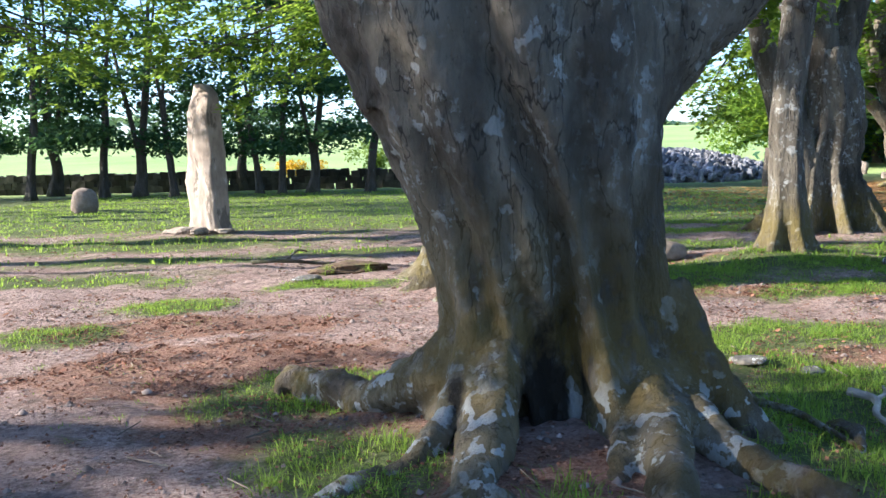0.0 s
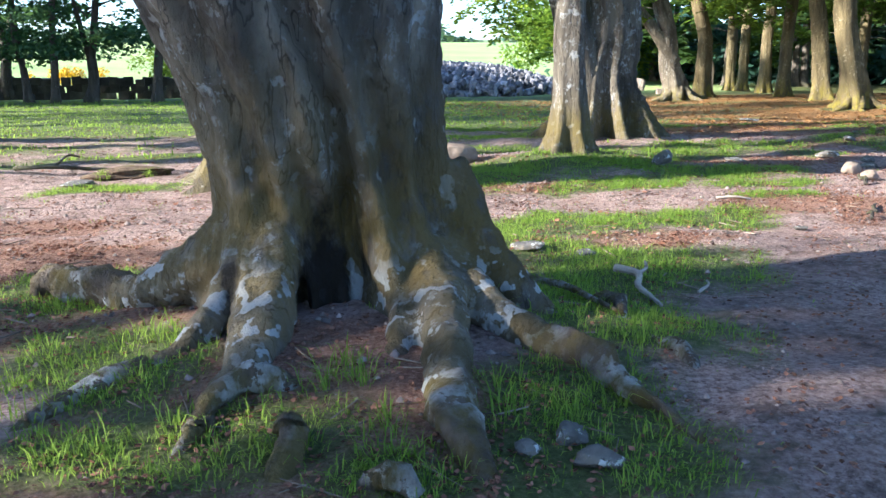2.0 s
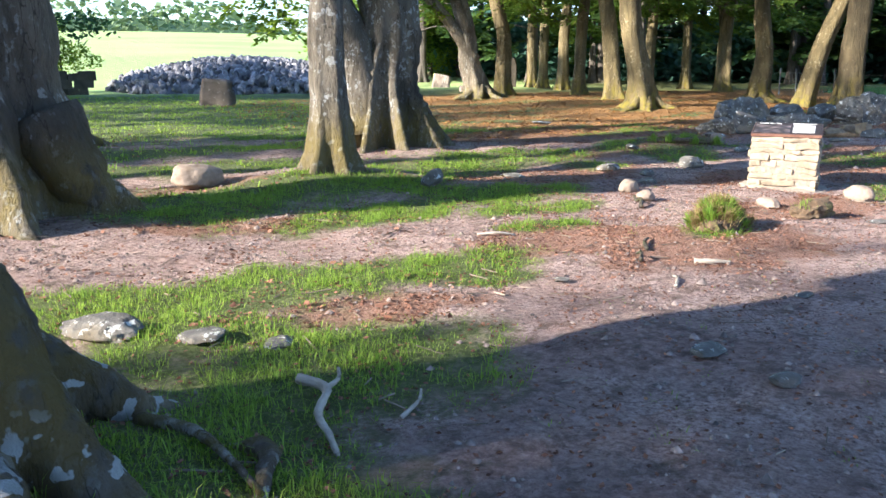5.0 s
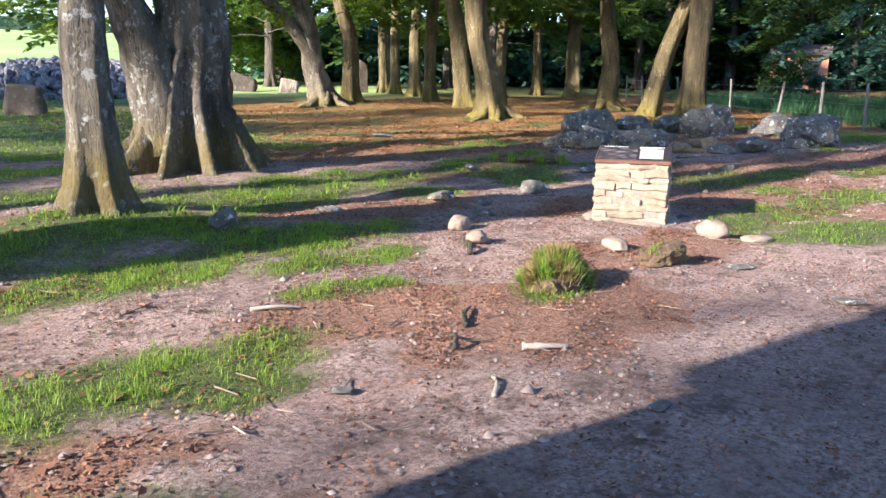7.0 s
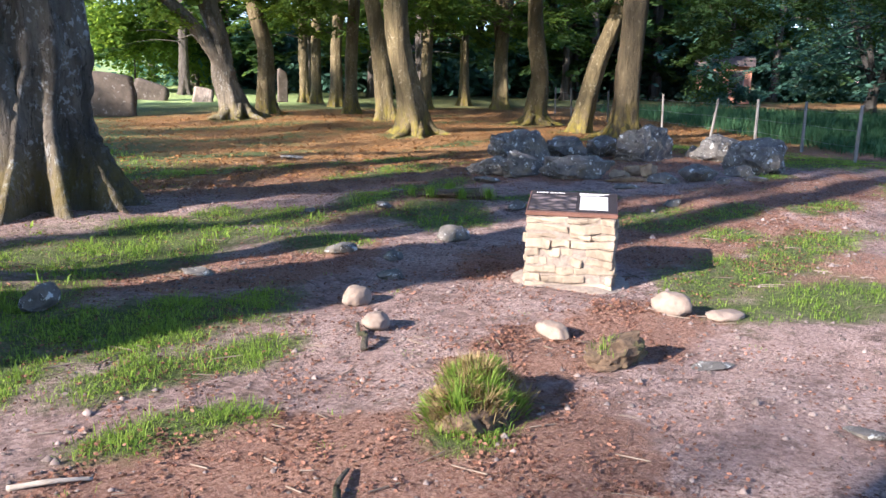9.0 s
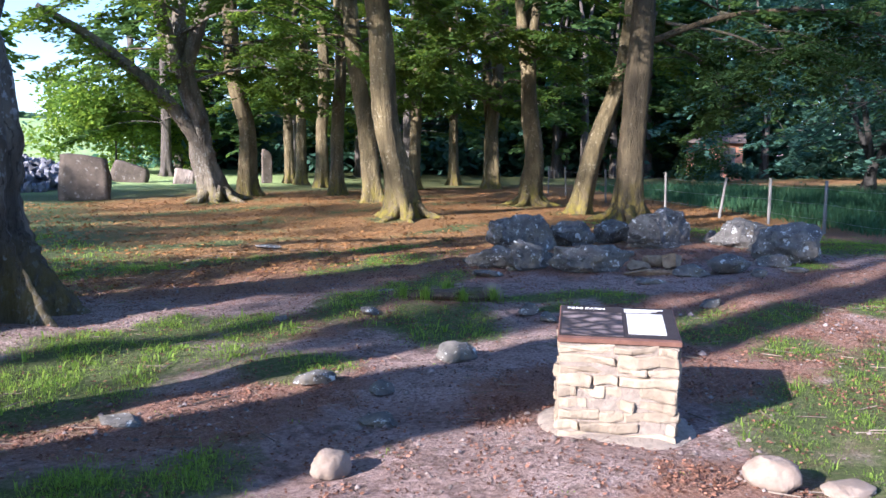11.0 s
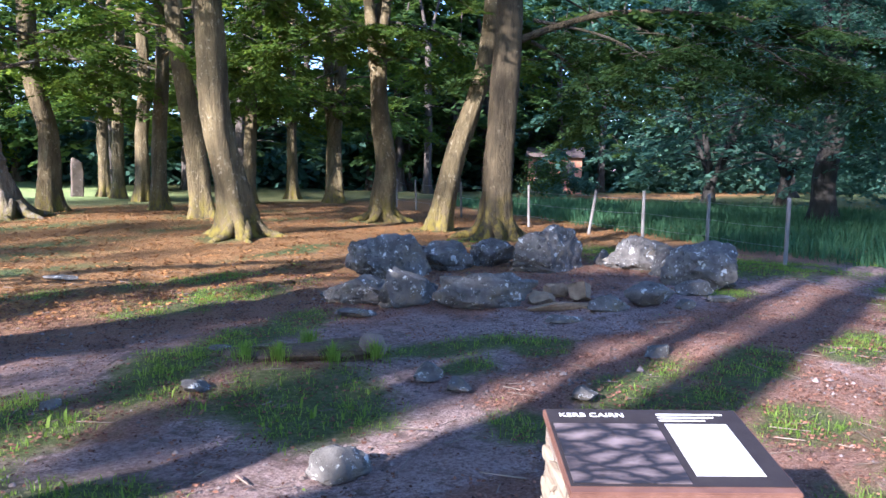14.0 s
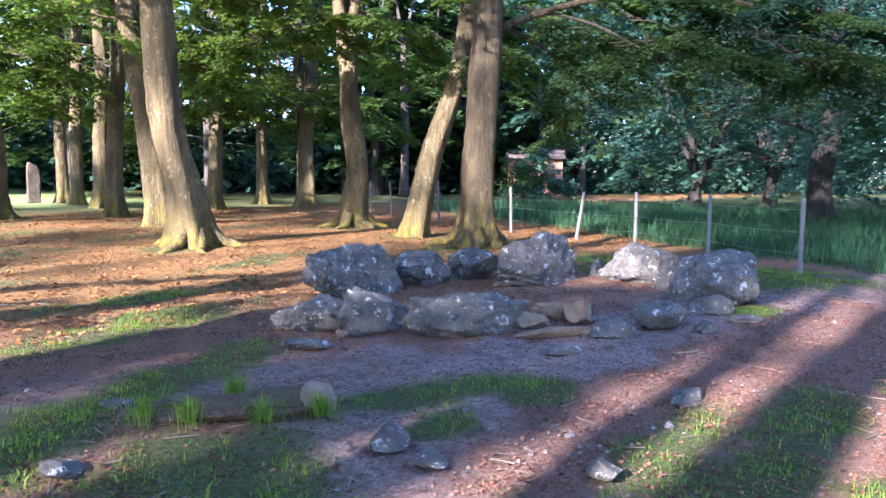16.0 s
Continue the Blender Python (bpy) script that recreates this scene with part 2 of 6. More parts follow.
CAIRN = material("cairn_stone", [(0.3, (0.10, 0.10, 0.11)), (0.7, (0.23, 0.23, 0.245))], 2.0, 0.9, 0.4, island=0.55)
WALL_DARK = material("dark_drystone", [(0.3, (0.03, 0.028, 0.025)), (0.7, (0.08, 0.075, 0.06))], 2.0, 0.95, 0.4, island=0.5)
BLOCK = material("cream_walling_stone", [(0.28, (0.16, 0.125, 0.09)), (0.5, (0.27, 0.22, 0.155)), (0.75, (0.37, 0.31, 0.225))], 6.0, 0.9, 0.6,
                 patches=[((0.30, 0.20, 0.12), 5.0, 0.6, 0.1, 0.5)], bump_scale=24, island=0.14)
MORTAR = material("lime_mortar", [(0.3, (0.17, 0.14, 0.11)), (0.7, (0.30, 0.25, 0.20))], 20, 0.95, 0.6)
DEADWOOD = material("bleached_wood", [(0.3, (0.22, 0.18, 0.14)), (0.7, (0.42, 0.38, 0.32))], 8, 0.85, 0.5, stretch=(1, 1, 4))
FENCE_WOOD = material("weathered_post", [(0.3, (0.12, 0.115, 0.10)), (0.7, (0.24, 0.23, 0.21))], 6, 0.85, 0.4, stretch=(3, 3, 0.4))
WIRE = material("galvanised_wire", [(0.3, (0.30, 0.31, 0.32)), (0.7, (0.45, 0.46, 0.47))], 20, 0.45, 0, metal=0.9)
PANEL_EDGE = material("brown_panel_edge", [(0.3, (0.10, 0.05, 0.035)), (0.7, (0.16, 0.085, 0.06))], 12, 0.5, 0.15)
PANEL_FACE = material("dark_panel_face", [(0.3, (0.02, 0.016, 0.016)), (0.7, (0.032, 0.027, 0.027))], 12, 0.6, 0.05, spec=0.2)


def photo_material():
    """A printed photograph of heaped boulders: pale rounded cells with dark gaps."""
    m = bpy.data.materials.new("panel_picture")
    m.use_nodes = True
    n, l = m.node_tree.nodes, m.node_tree.links
    co, mp, vo, no, rp, mx = (n.new("ShaderNode" + k) for k in ("TexCoord", "Mapping", "TexVoronoi", "TexNoise", "ValToRGB", "Mix"))
    mp.inputs["Scale"].default_value = (11, 22, 1)
    l.new(co.outputs["Object"], mp.inputs["Vector"])
    vo.feature = "DISTANCE_TO_EDGE"
    vo.inputs["Scale"].default_value = 1.0
    no.inputs["Scale"].default_value = 1.6
    mx.data_type = "VECTOR"
    mx.inputs["Factor"].default_value = 0.45
    l.new(mp.outputs["Vector"], mx.inputs["A"])
    l.new(mp.outputs["Vector"], no.inputs["Vector"])
    l.new(no.outputs["Color"], mx.inputs["B"])
    l.new(mx.outputs["Result"], vo.inputs["Vector"])
    for _ in range(2):
        rp.color_ramp.elements.new(0.5)
    for e, (p, c) in zip(rp.color_ramp.elements, [(0.02, (0.012, 0.01, 0.01)), (0.09, (0.035, 0.027, 0.025)), (0.2, (0.09, 0.07, 0.065)), (0.45, (0.20, 0.16, 0.15))]):
        e.position, e.color = p, (*c, 1)
    l.new(vo.outputs["Distance"], rp.inputs["Fac"])
    l.new(rp.outputs["Color"], n["Principled BSDF"].inputs["Base Color"])
    n["Principled BSDF"].inputs["Roughness"].default_value = 0.5
    return m


PANEL_PIC = photo_material()
PANEL_WHITE = material("panel_white", [(0.3, (0.38, 0.38, 0.37)), (0.7, (0.44, 0.44, 0.425))], 6, 0.6, 0.0, spec=0.2)
BRICK = material("red_brick_wall", [(0.3, (0.42, 0.19, 0.11)), (0.7, (0.52, 0.27, 0.17))], 3, 0.9, 0.2)
ROOF = material("slate_roof", [(0.3, (0.10, 0.075, 0.065)), (0.7, (0.18, 0.14, 0.12))], 3, 0.8, 0.3)
PAINT = material("white_paint", [(0.3, (0.70, 0.70, 0.68)), (0.7, (0.8, 0.8, 0.78))], 3, 0.6, 0.1)
PANE = material("window_pane", [(0.3, (0.03, 0.035, 0.04)), (0.7, (0.05, 0.055, 0.06))], 1, 0.08, 0.0, spec=0.5)
FIELD_FAR = material("far_wood", [(0.3, (0.02, 0.05, 0.025)), (0.7, (0.06, 0.10, 0.04))], 0.3, 0.95, 0.0)


def ground_material():
    """Bare gritty earth, leaf litter and turf, led by the ground's own cover marks."""
    m = bpy.data.materials.new("woodland_ground")
    m.use_nodes = True
    n, l = m.node_tree.nodes, m.node_tree.links
    bsdf = n["Principled BSDF"]
    bsdf.inputs["Roughness"].default_value, bsdf.inputs["Specular IOR Level"].default_value = 0.95, 0.15
    geo = n.new("ShaderNodeNewGeometry")

    def tex(scale, detail=8.0, rough=0.6):
        t = n.new("ShaderNodeTexNoise")
        t.inputs["Scale"].default_value, t.inputs["Detail"].default_value, t.inputs["Roughness"].default_value = scale, detail, rough
        l.new(geo.outputs["Position"], t.inputs["Vector"])
        return t.outputs["Fac"]

    def ramp(v, stops):
        r = n.new("ShaderNodeValToRGB")
        while len(r.color_ramp.elements) < len(stops):
            r.color_ramp.elements.new(0.5)
        for e, (p, c) in zip(r.color_ramp.elements, stops):
            e.position, e.color = p, (*c, 1)
        l.new(v, r.inputs["Fac"])
        return r.outputs["Color"]

    def mixed(f, a, b):
        x = n.new("ShaderNodeMix")
        x.data_type = "RGBA"
        l.new(f, x.inputs["Factor"])
        l.new(a, x.inputs["A"])
        l.new(b, x.inputs["B"])
        return x.outputs["Result"]

    def attr(name, soft, scale):
        a, add, mr = n.new("ShaderNodeAttribute"), n.new("ShaderNodeMath"), n.new("ShaderNodeMapRange")
        a.attribute_name = name
        l.new(a.outputs["Fac"], add.inputs[0])
        l.new(tex(scale, 6), add.inputs[1])
        mr.inputs["From Min"].default_value, mr.inputs["From Max"].default_value = 1.0 - soft, 1.0 + soft
        l.new(add.outputs[0], mr.inputs["Value"])
        return mr.outputs["Result"]

    soil = ramp(tex(38, 10, 0.75), [(0.34, (0.06, 0.042, 0.036)), (0.43, (0.25, 0.172, 0.145)), (0.55, (0.46, 0.345, 0.30)), (0.70, (0.62, 0.51, 0.455))])
    soil2 = ramp(tex(20, 10, 0.7), [(0.3, (0.09, 0.06, 0.048)), (0.5, (0.29, 0.20, 0.17)), (0.7, (0.48, 0.36, 0.315))])
    col = mixed(ramp(tex(1.3, 6), [(0.42, (0, 0, 0)), (0.62, (1, 1, 1))]), soil, soil2)
    damp = ramp(tex(16, 10, 0.8), [(0.3, (0.04, 0.028, 0.022)), (0.7, (0.19, 0.13, 0.105))])
    col = mixed(ramp(tex(5.5, 10, 0.75), [(0.50, (0, 0, 0)), (0.62, (0.75, 0.75, 0.75))]), col, damp)
    near_litter = ramp(tex(45, 8, 0.8), [(0.3, (0.075, 0.035, 0.022)), (0.46, (0.23, 0.125, 0.085)), (0.7, (0.48, 0.32, 0.24))])
    wood_litter = ramp(tex(28, 8, 0.8), [(0.3, (0.06, 0.028, 0.011)), (0.46, (0.22, 0.115, 0.042)), (0.7, (0.46, 0.29, 0.12))])
    wood = n.new("ShaderNodeAttribute")
    wood.attribute_name = "wood"
    litter = mixed(wood.outputs["Fac"], near_litter, wood_litter)
    col = mixed(attr("litter", 0.22, 9), col, litter)
    turf = ramp(tex(30, 8, 0.75), [(0.3, (0.045, 0.06, 0.02)), (0.52, (0.11, 0.135, 0.045)), (0.72, (0.24, 0.22, 0.12))])
    col = mixed(attr("turf", 0.4, 11), col, turf)
    pasture = ramp(tex(0.05, 6), [(0.35, (0.24, 0.34, 0.11)), (0.65, (0.34, 0.42, 0.16))])
    far = n.new("ShaderNodeAttribute")
    far.attribute_name = "pasture"
    col = mixed(far.outputs["Fac"], col, pasture)
    l.new(col, bsdf.inputs["Base Color"])
    b, b2 = n.new("ShaderNodeBump"), n.new("ShaderNodeBump")
    b.inputs["Strength"].default_value, b.inputs["Distance"].default_value = 1.0, 0.035
    b2.inputs["Strength"].default_value, b2.inputs["Distance"].default_value = 1.0, 0.09
    l.new(tex(60, 8, 0.75), b.inputs["Height"])
    l.new(tex(7, 6), b2.inputs["Height"])
    l.new(b2.outputs["Normal"], b.inputs["Normal"])
    l.new(b.outputs["Normal"], bsdf.inputs["Normal"])
    return m


GROUND = ground_material()


# ---------------------------------------------------------------- building helpers
def mesh_of(name, verts, faces, mat=None, smooth=True):
    me = bpy.data.meshes.new(name)
    me.from_pydata([tuple(v) for v in verts], [], [tuple(f) for f in faces])
    if smooth:
        me.polygons.foreach_set("use_smooth", [True] * len(me.polygons))
    if mat:
        me.materials.append(mat)
    me.update()
    return me


def cards_mesh(name, verts, quads, mat):
    """A mesh straight from arrays: verts (n, 3), quads (m, 4)."""
    me = bpy.data.meshes.new(name)
    nv, nf, k = len(verts), len(quads), quads.shape[1]
    me.vertices.add(nv)
    me.vertices.foreach_set("co", np.asarray(verts, np.float32).ravel())
    me.loops.add(nf * k)
    me.loops.foreach_set("vertex_index", np.asarray(quads, np.int32).ravel())
    me.polygons.add(nf)
    me.polygons.foreach_set("loop_start", np.arange(0, nf * k, k, dtype=np.int32))
    me.update(calc_edges=True)
    me.validate()
    me.materials.append(mat)
    return me


def part(name, me, parent, label="", mat=None):
    """Links a mesh or a bmesh as one part under a thing or a part."""
    if isinstance(me, bmesh.types.BMesh):
        bm, me = me, bpy.data.meshes.new(name)
        bm.to_mesh(me)
        bm.free()
    if mat:
        me.materials.clear()
        me.materials.append(mat)
    ob = new(name, me)
    ob.parent = parent
    return tagged(ob, label=label)


def thing(name, label, category, loc=(0, 0, 0), rz=0.0, group="", kind=""):
    ob = new(name)
    ob.empty_display_size = 0.2
    ob.matrix_world = pose(*loc, 0, 0, rz)
    return tagged(ob, label, category, group, kind)


def bump_at(x, y, cx, cy, r, a):
    return a * np.exp(-((x - cx) ** 2 + (y - cy) ** 2) / (r * r))


def height(x, y):
    """The lie of the land, in metres; takes numbers or arrays."""
    z = 0.12 + bump_at(x, y, 15, 11.4, 4, 0.16) + bump_at(x, y, 0.7, 3.7, 1.1, 0.15) + bump_at(x, y, 4.4, 10.4, 1.2, 0.14)
    z = z + bump_at(x, y, 1.3, 8.9, 1.2, 0.12) + bump_at(x, y, 6.4, 13.9, 1.5, 0.08) + bump_at(x, y, 10.4, 12.0, 0.9, 0.10)
    z = z + bump_at(x, y, -4.6, 16.4, 1.2, 0.06) + 0.16 * smoothstep(14, 20, x)
    z = z + 0.02 * np.sin(x * 1.7 + 0.4) * np.sin(y * 1.9) + 0.012 * np.sin(x * 4.1 + y * 2.3) + 0.008 * np.sin(y * 6.1 - x * 3.3)
    z = z + 0.006 * np.sin(x * 11.3 + 2 * np.sin(y * 3.1)) * np.sin(y * 12.7 + 2 * np.sin(x * 2.7))
    d = np.maximum(0, y - 45)
    z = z + 0.05 * d * d / (d + 12)
    return z


def smoothstep(a, b, v):
    t = np.clip((v - a) / (b - a), 0, 1)
    return t * t * (3 - 2 * t)


def fractal(x, y, seed=0):
    """A cheap rolling pattern between about -1 and 1."""
    s = seed * 1.7
    return (np.sin(x * 1.3 + s) * np.cos(y * 1.1 - s) + 0.6 * np.sin(x * 2.9 - y * 1.7 + 2 * s) + 0.45 * np.sin(x * 4.7 + y * 5.3 + s)
            + 0.3 * np.cos(x * 9.1 - y * 7.7 - s)) / 1.8


# grassy patches: x, y, half length, half width, turn
PATCH_START = [(-0.1, 2.65, 0.6, 0.3, 0), (1.25, 2.75, 0.4, 0.45, 30), (0.5, 2.3, 0.3, 0.15, 0), (-0.5, 3.6, 0.4, 0.6, 30), (-0.7, 4.9, 0.8, 0.5, 0), (1.75, 3.75, 0.6, 0.75, 20), (2.2, 4.6, 0.95, 0.7, 15),
               (2.75, 4.75, 0.5, 0.35, 0), (2.4, 6.1, 1.5, 0.55, 4), (3.5, 6.25, 1.1, 0.42, 5), (1.9, 5.35, 0.7, 0.35, 0), (2.6, 4.9, 0.8, 0.4, 0), (1.4, 6.2, 0.7, 0.5, 0), (-2.7, 8.0, 0.55, 0.5, 0),
               (-3.2, 6.7, 0.5, 0.4, 0), (1.2, 2.35, 0.5, 0.35, -20), (-1.2, 9.2, 0.9, 0.35, 10)]
PATCH_MID = [(4.2, 8.3, 1.5, 0.5, 12), (5.7, 8.7, 0.7, 0.35, 10), (5.5, 8.0, 0.8, 0.28, 5), (2.6, 8.9, 1.2, 0.55, 0), (3.6, 9.9, 2.2, 0.9, 8), (6.7, 11.5, 2.0, 1.0, 20), (7.8, 12.4, 1.4, 0.6, 0),
             (5.8, 9.0, 1.1, 0.5, 0), (8.2, 10.55, 0.45, 0.4, 0), (8.6, 11.9, 0.5, 0.5, 0), (10.2, 12.4, 1.0, 0.5, 30), (10.1, 11.2, 0.75, 0.6, 20), (5.2, 7.2, 0.5, 0.18, 0),
             (3.9, 5.9, 0.4, 0.2, 0), (6.3, 6.3, 0.25, 0.2, 0)]
PATCH_EAST = [(10.4, 7.3, 1.0, 0.55, 10), (12.1, 7.5, 1.3, 0.4, 0), (10.2, 6.4, 1.1, 0.55, -10), (12.0, 11.2, 0.8, 0.3, -30), (11.5, 10.7, 0.4, 0.25, 0),
              (12.6, 10.65, 0.4, 0.25, 0), (10.6, 9.6, 0.45, 0.3, 40), (12.1, 9.5, 0.9, 0.28, 5), (12.0, 9.0, 0.5, 0.3, 0), (11.8, 8.3, 0.5, 0.35, 0),
              (16.4, 10.3, 0.6, 0.3, 0), (19.6, 11.6, 1.6, 2.0, 0), (18.3, 8.3, 2.2, 0.7, 5), (20.4, 14.2, 1.0, 1.2, 0), (11.4, 13.0, 1.3, 0.4, 20), (12.5, 15.2, 1.6, 0.6, 10), (13.6, 16.8, 1.5, 0.4, 0), (9.9, 10.6, 0.5, 0.35, 0)]
PATCH_FAR = [(-6.0, 14.5, 4.5, 1.3, 0), (-5.0, 10.0, 1.8, 0.7, 0), (-4.0, 12.0, 2.0, 0.5, 5), (-9, 11.5, 3, 0.9, 0), (3.0, 12.6, 2.5, 0.8, 0), (4.0, 15.0, 4.0, 0.8, 5),
             (8.0, 17.0, 3.5, 0.6, 0), (13.0, 9.0, 0.8, 0.3, 0), (14.5, 8.5, 1.0, 0.3, 0), (-1.0, 12.8, 2.5, 0.5, 4)]
# mossy turf round the feet of the wood's trees
PATCH_WOOD = [(19.0, 24.5, 2.2, 0.5, 4), (13.0, 21.5, 2.4, 0.35, 0), (22.6, 25.2, 1.6, 0.5, 0), (17.0, 18.6, 1.8, 0.35, 6), (12.5, 25.6, 2.5, 0.5, 0), (23.5, 28.5, 2.5, 0.5, 0), (17.3, 30.8, 1.6, 0.9, 0), (19.4, 32.4, 1.0, 0.7, 0), (22.4, 31.2, 0.9, 0.6, 0), (20.9, 26.8, 1.3, 0.8, 0), (17.9, 21.4, 1.2, 0.7, 0), (24.1, 22.8, 1.3, 0.8, 0),
              (22.5, 19.6, 1.0, 0.7, 0), (21.4, 17.1, 1.4, 0.7, 0), (14.5, 23.5, 3.0, 0.5, 5), (16.0, 27.5, 3.0, 0.5, 0), (11.5, 19.5, 2.2, 0.4, 0), (18.0, 16.5, 1.5, 0.3, 0)]
# leaf litter patches
LITTER_NEAR = [(0.4, 2.75, 0.9, 0.5, 0), (12.0, 8.2, 2.0, 0.7, 0), (13.6, 9.2, 2.0, 0.8, 0), (11.0, 6.8, 1.2, 0.8, 0), (12.6, 10.0, 1.8, 0.5, 0), (15.6, 9.2, 2.0, 1.0, 0), (9.6, 8.8, 1.0, 0.5, 0), (0.5, 3.05, 0.6, 0.5, 0), (-1.6, 5.6, 1.2, 0.8, 20), (-2.2, 7.0, 1.2, 0.5, 10), (0.3, 2.3, 1.3, 0.4, 0), (2.9, 5.45, 0.7, 0.3, 0), (6.0, 5.9, 1.2, 0.6, 10), (5.2, 6.6, 1.2, 0.5, 0),
               (8.1, 6.9, 1.2, 0.5, 0), (10.2, 11.6, 0.8, 0.5, 20), (7.0, 10.0, 1.4, 0.6, 0), (9.3, 11.8, 0.8, 0.5, 0), (-0.6, 4.4, 0.9, 0.6, 0), (3.0, 8.2, 1.0, 0.3, 0),
               (15.2, 12.6, 2.0, 1.1, 0), (3.0, 10.6, 2.0, 0.5, 0), (11.0, 8.9, 1.5, 0.4, 0), (14.0, 9.6, 1.5, 0.7, 0)]


def patches_at(x, y, lists):
    """How far inside the patches a place lies: above 0 in them, with ragged edges."""
    best = np.full(np.shape(x), -1.0)
    for cx, cy, a, b, turn in lists:
        c, s = math.cos(radians(turn)), math.sin(radians(turn))
        u, v = ((x - cx) * c + (y - cy) * s) / a, (-(x - cx) * s + (y - cy) * c) / b
        best = np.maximum(best, 1 - np.sqrt(u * u + v * v))
    return best + 0.32 * fractal(x * 2.3, y * 2.3, 3)


def turf_at(x, y):
    near = smoothstep(-0.4, 0.5, patches_at(x, y, PATCH_START + PATCH_MID + PATCH_EAST + PATCH_FAR + PATCH_WOOD))
    thin = 0.5 * smoothstep(0.0, 0.7, fractal(x * 0.9, y * 1.6, 11)) * smoothstep(8.5, 11, y) * smoothstep(5.5, 3.0, x)
    near = np.maximum(near, thin)
    lawn = smoothstep(15.5, 18.5, y + 0.5 * fractal(x, y, 5)) * smoothstep(12.0, 9.0, x - 0.25 * (y - 20)) * smoothstep(60, 50, y)
    fence_line = 22.4 + 0.72 * (y - 11.2)
    meadow = smoothstep(fence_line - 0.4, fence_line + 0.6, x) * smoothstep(30, 24, y)
    glade = 0.85 * smoothstep(32, 36, y) * smoothstep(11, 15, x) * smoothstep(95, 80, y)
    return np.clip(near + lawn + meadow + glade, 0, 1)


def litter_at(x, y):
    near = 0.2 + 0.7 * smoothstep(-0.3, 0.3, patches_at(x, y, LITTER_NEAR))
    wood = smoothstep(12.5, 15.5, y + 0.3 * x - 3) * smoothstep(6.0, 9.0, x) * smoothstep(95, 80, y)
    return np.clip(near + wood, 0, 1)


def meadow_line(y):
    """Where the fence stands, east of the ring."""
    return 22.4 + 0.72 * (y - 11.2)


# ---------------------------------------------------------------- the ground
def axis(lo, hi, step, near, far, grow=1.18):
    """Grid lines: even between lo and hi, ever wider out to near and far."""
    a = list(np.arange(lo, hi + 1e-6, step))
    d, v = step, hi
    while v < far:
        d *= grow
        v += d
        a.append(v)
    d, v, b = step, lo, []
    while v > near:
        d *= grow
        v -= d
        b.append(v)
    return np.array(b[::-1] + a)


def build_ground():
    xs, ys = axis(-4, 18, 0.10, -1500, 1500, 1.12), axis(1, 17, 0.10, -900, 2500, 1.12)
    X, Y = np.meshgrid(xs, ys)
    x, y = X.ravel(), Y.ravel()
    z = height(x, y)
    far = (y > 300)
    z = np.where(far, height(x, np.full_like(y, 300.0)) + 0.01 * (y - 300), z)
    nx, ny = len(xs), len(ys)
    i = (np.arange(ny - 1)[:, None] * nx + np.arange(nx - 1)[None, :]).ravel()
    quads = np.stack([i, i + 1, i + nx + 1, i + nx], 1)
    me = cards_mesh("ground", np.stack([x, y, z], 1), quads, GROUND)
    me.polygons.foreach_set("use_smooth", [True] * len(me.polygons))
    for name, v in (("turf", turf_at(x, y)), ("litter", litter_at(x, y)), ("pasture", smoothstep(38, 44, y) * smoothstep(22, 14, x - 0.3 * y)), ("wood", smoothstep(13, 17, y + 0.2 * x - 2))):
        a = me.attributes.new(name, "FLOAT", "POINT")
        a.data.foreach_set("value", np.asarray(v, np.float32))
    return tagged(new("ground", me), "bare earth and turf under old beeches", "ground", kind="structure")


ground = build_ground()


def on(x, y, up=0.0):
    return (x, y, float(height(x, y)) + up)


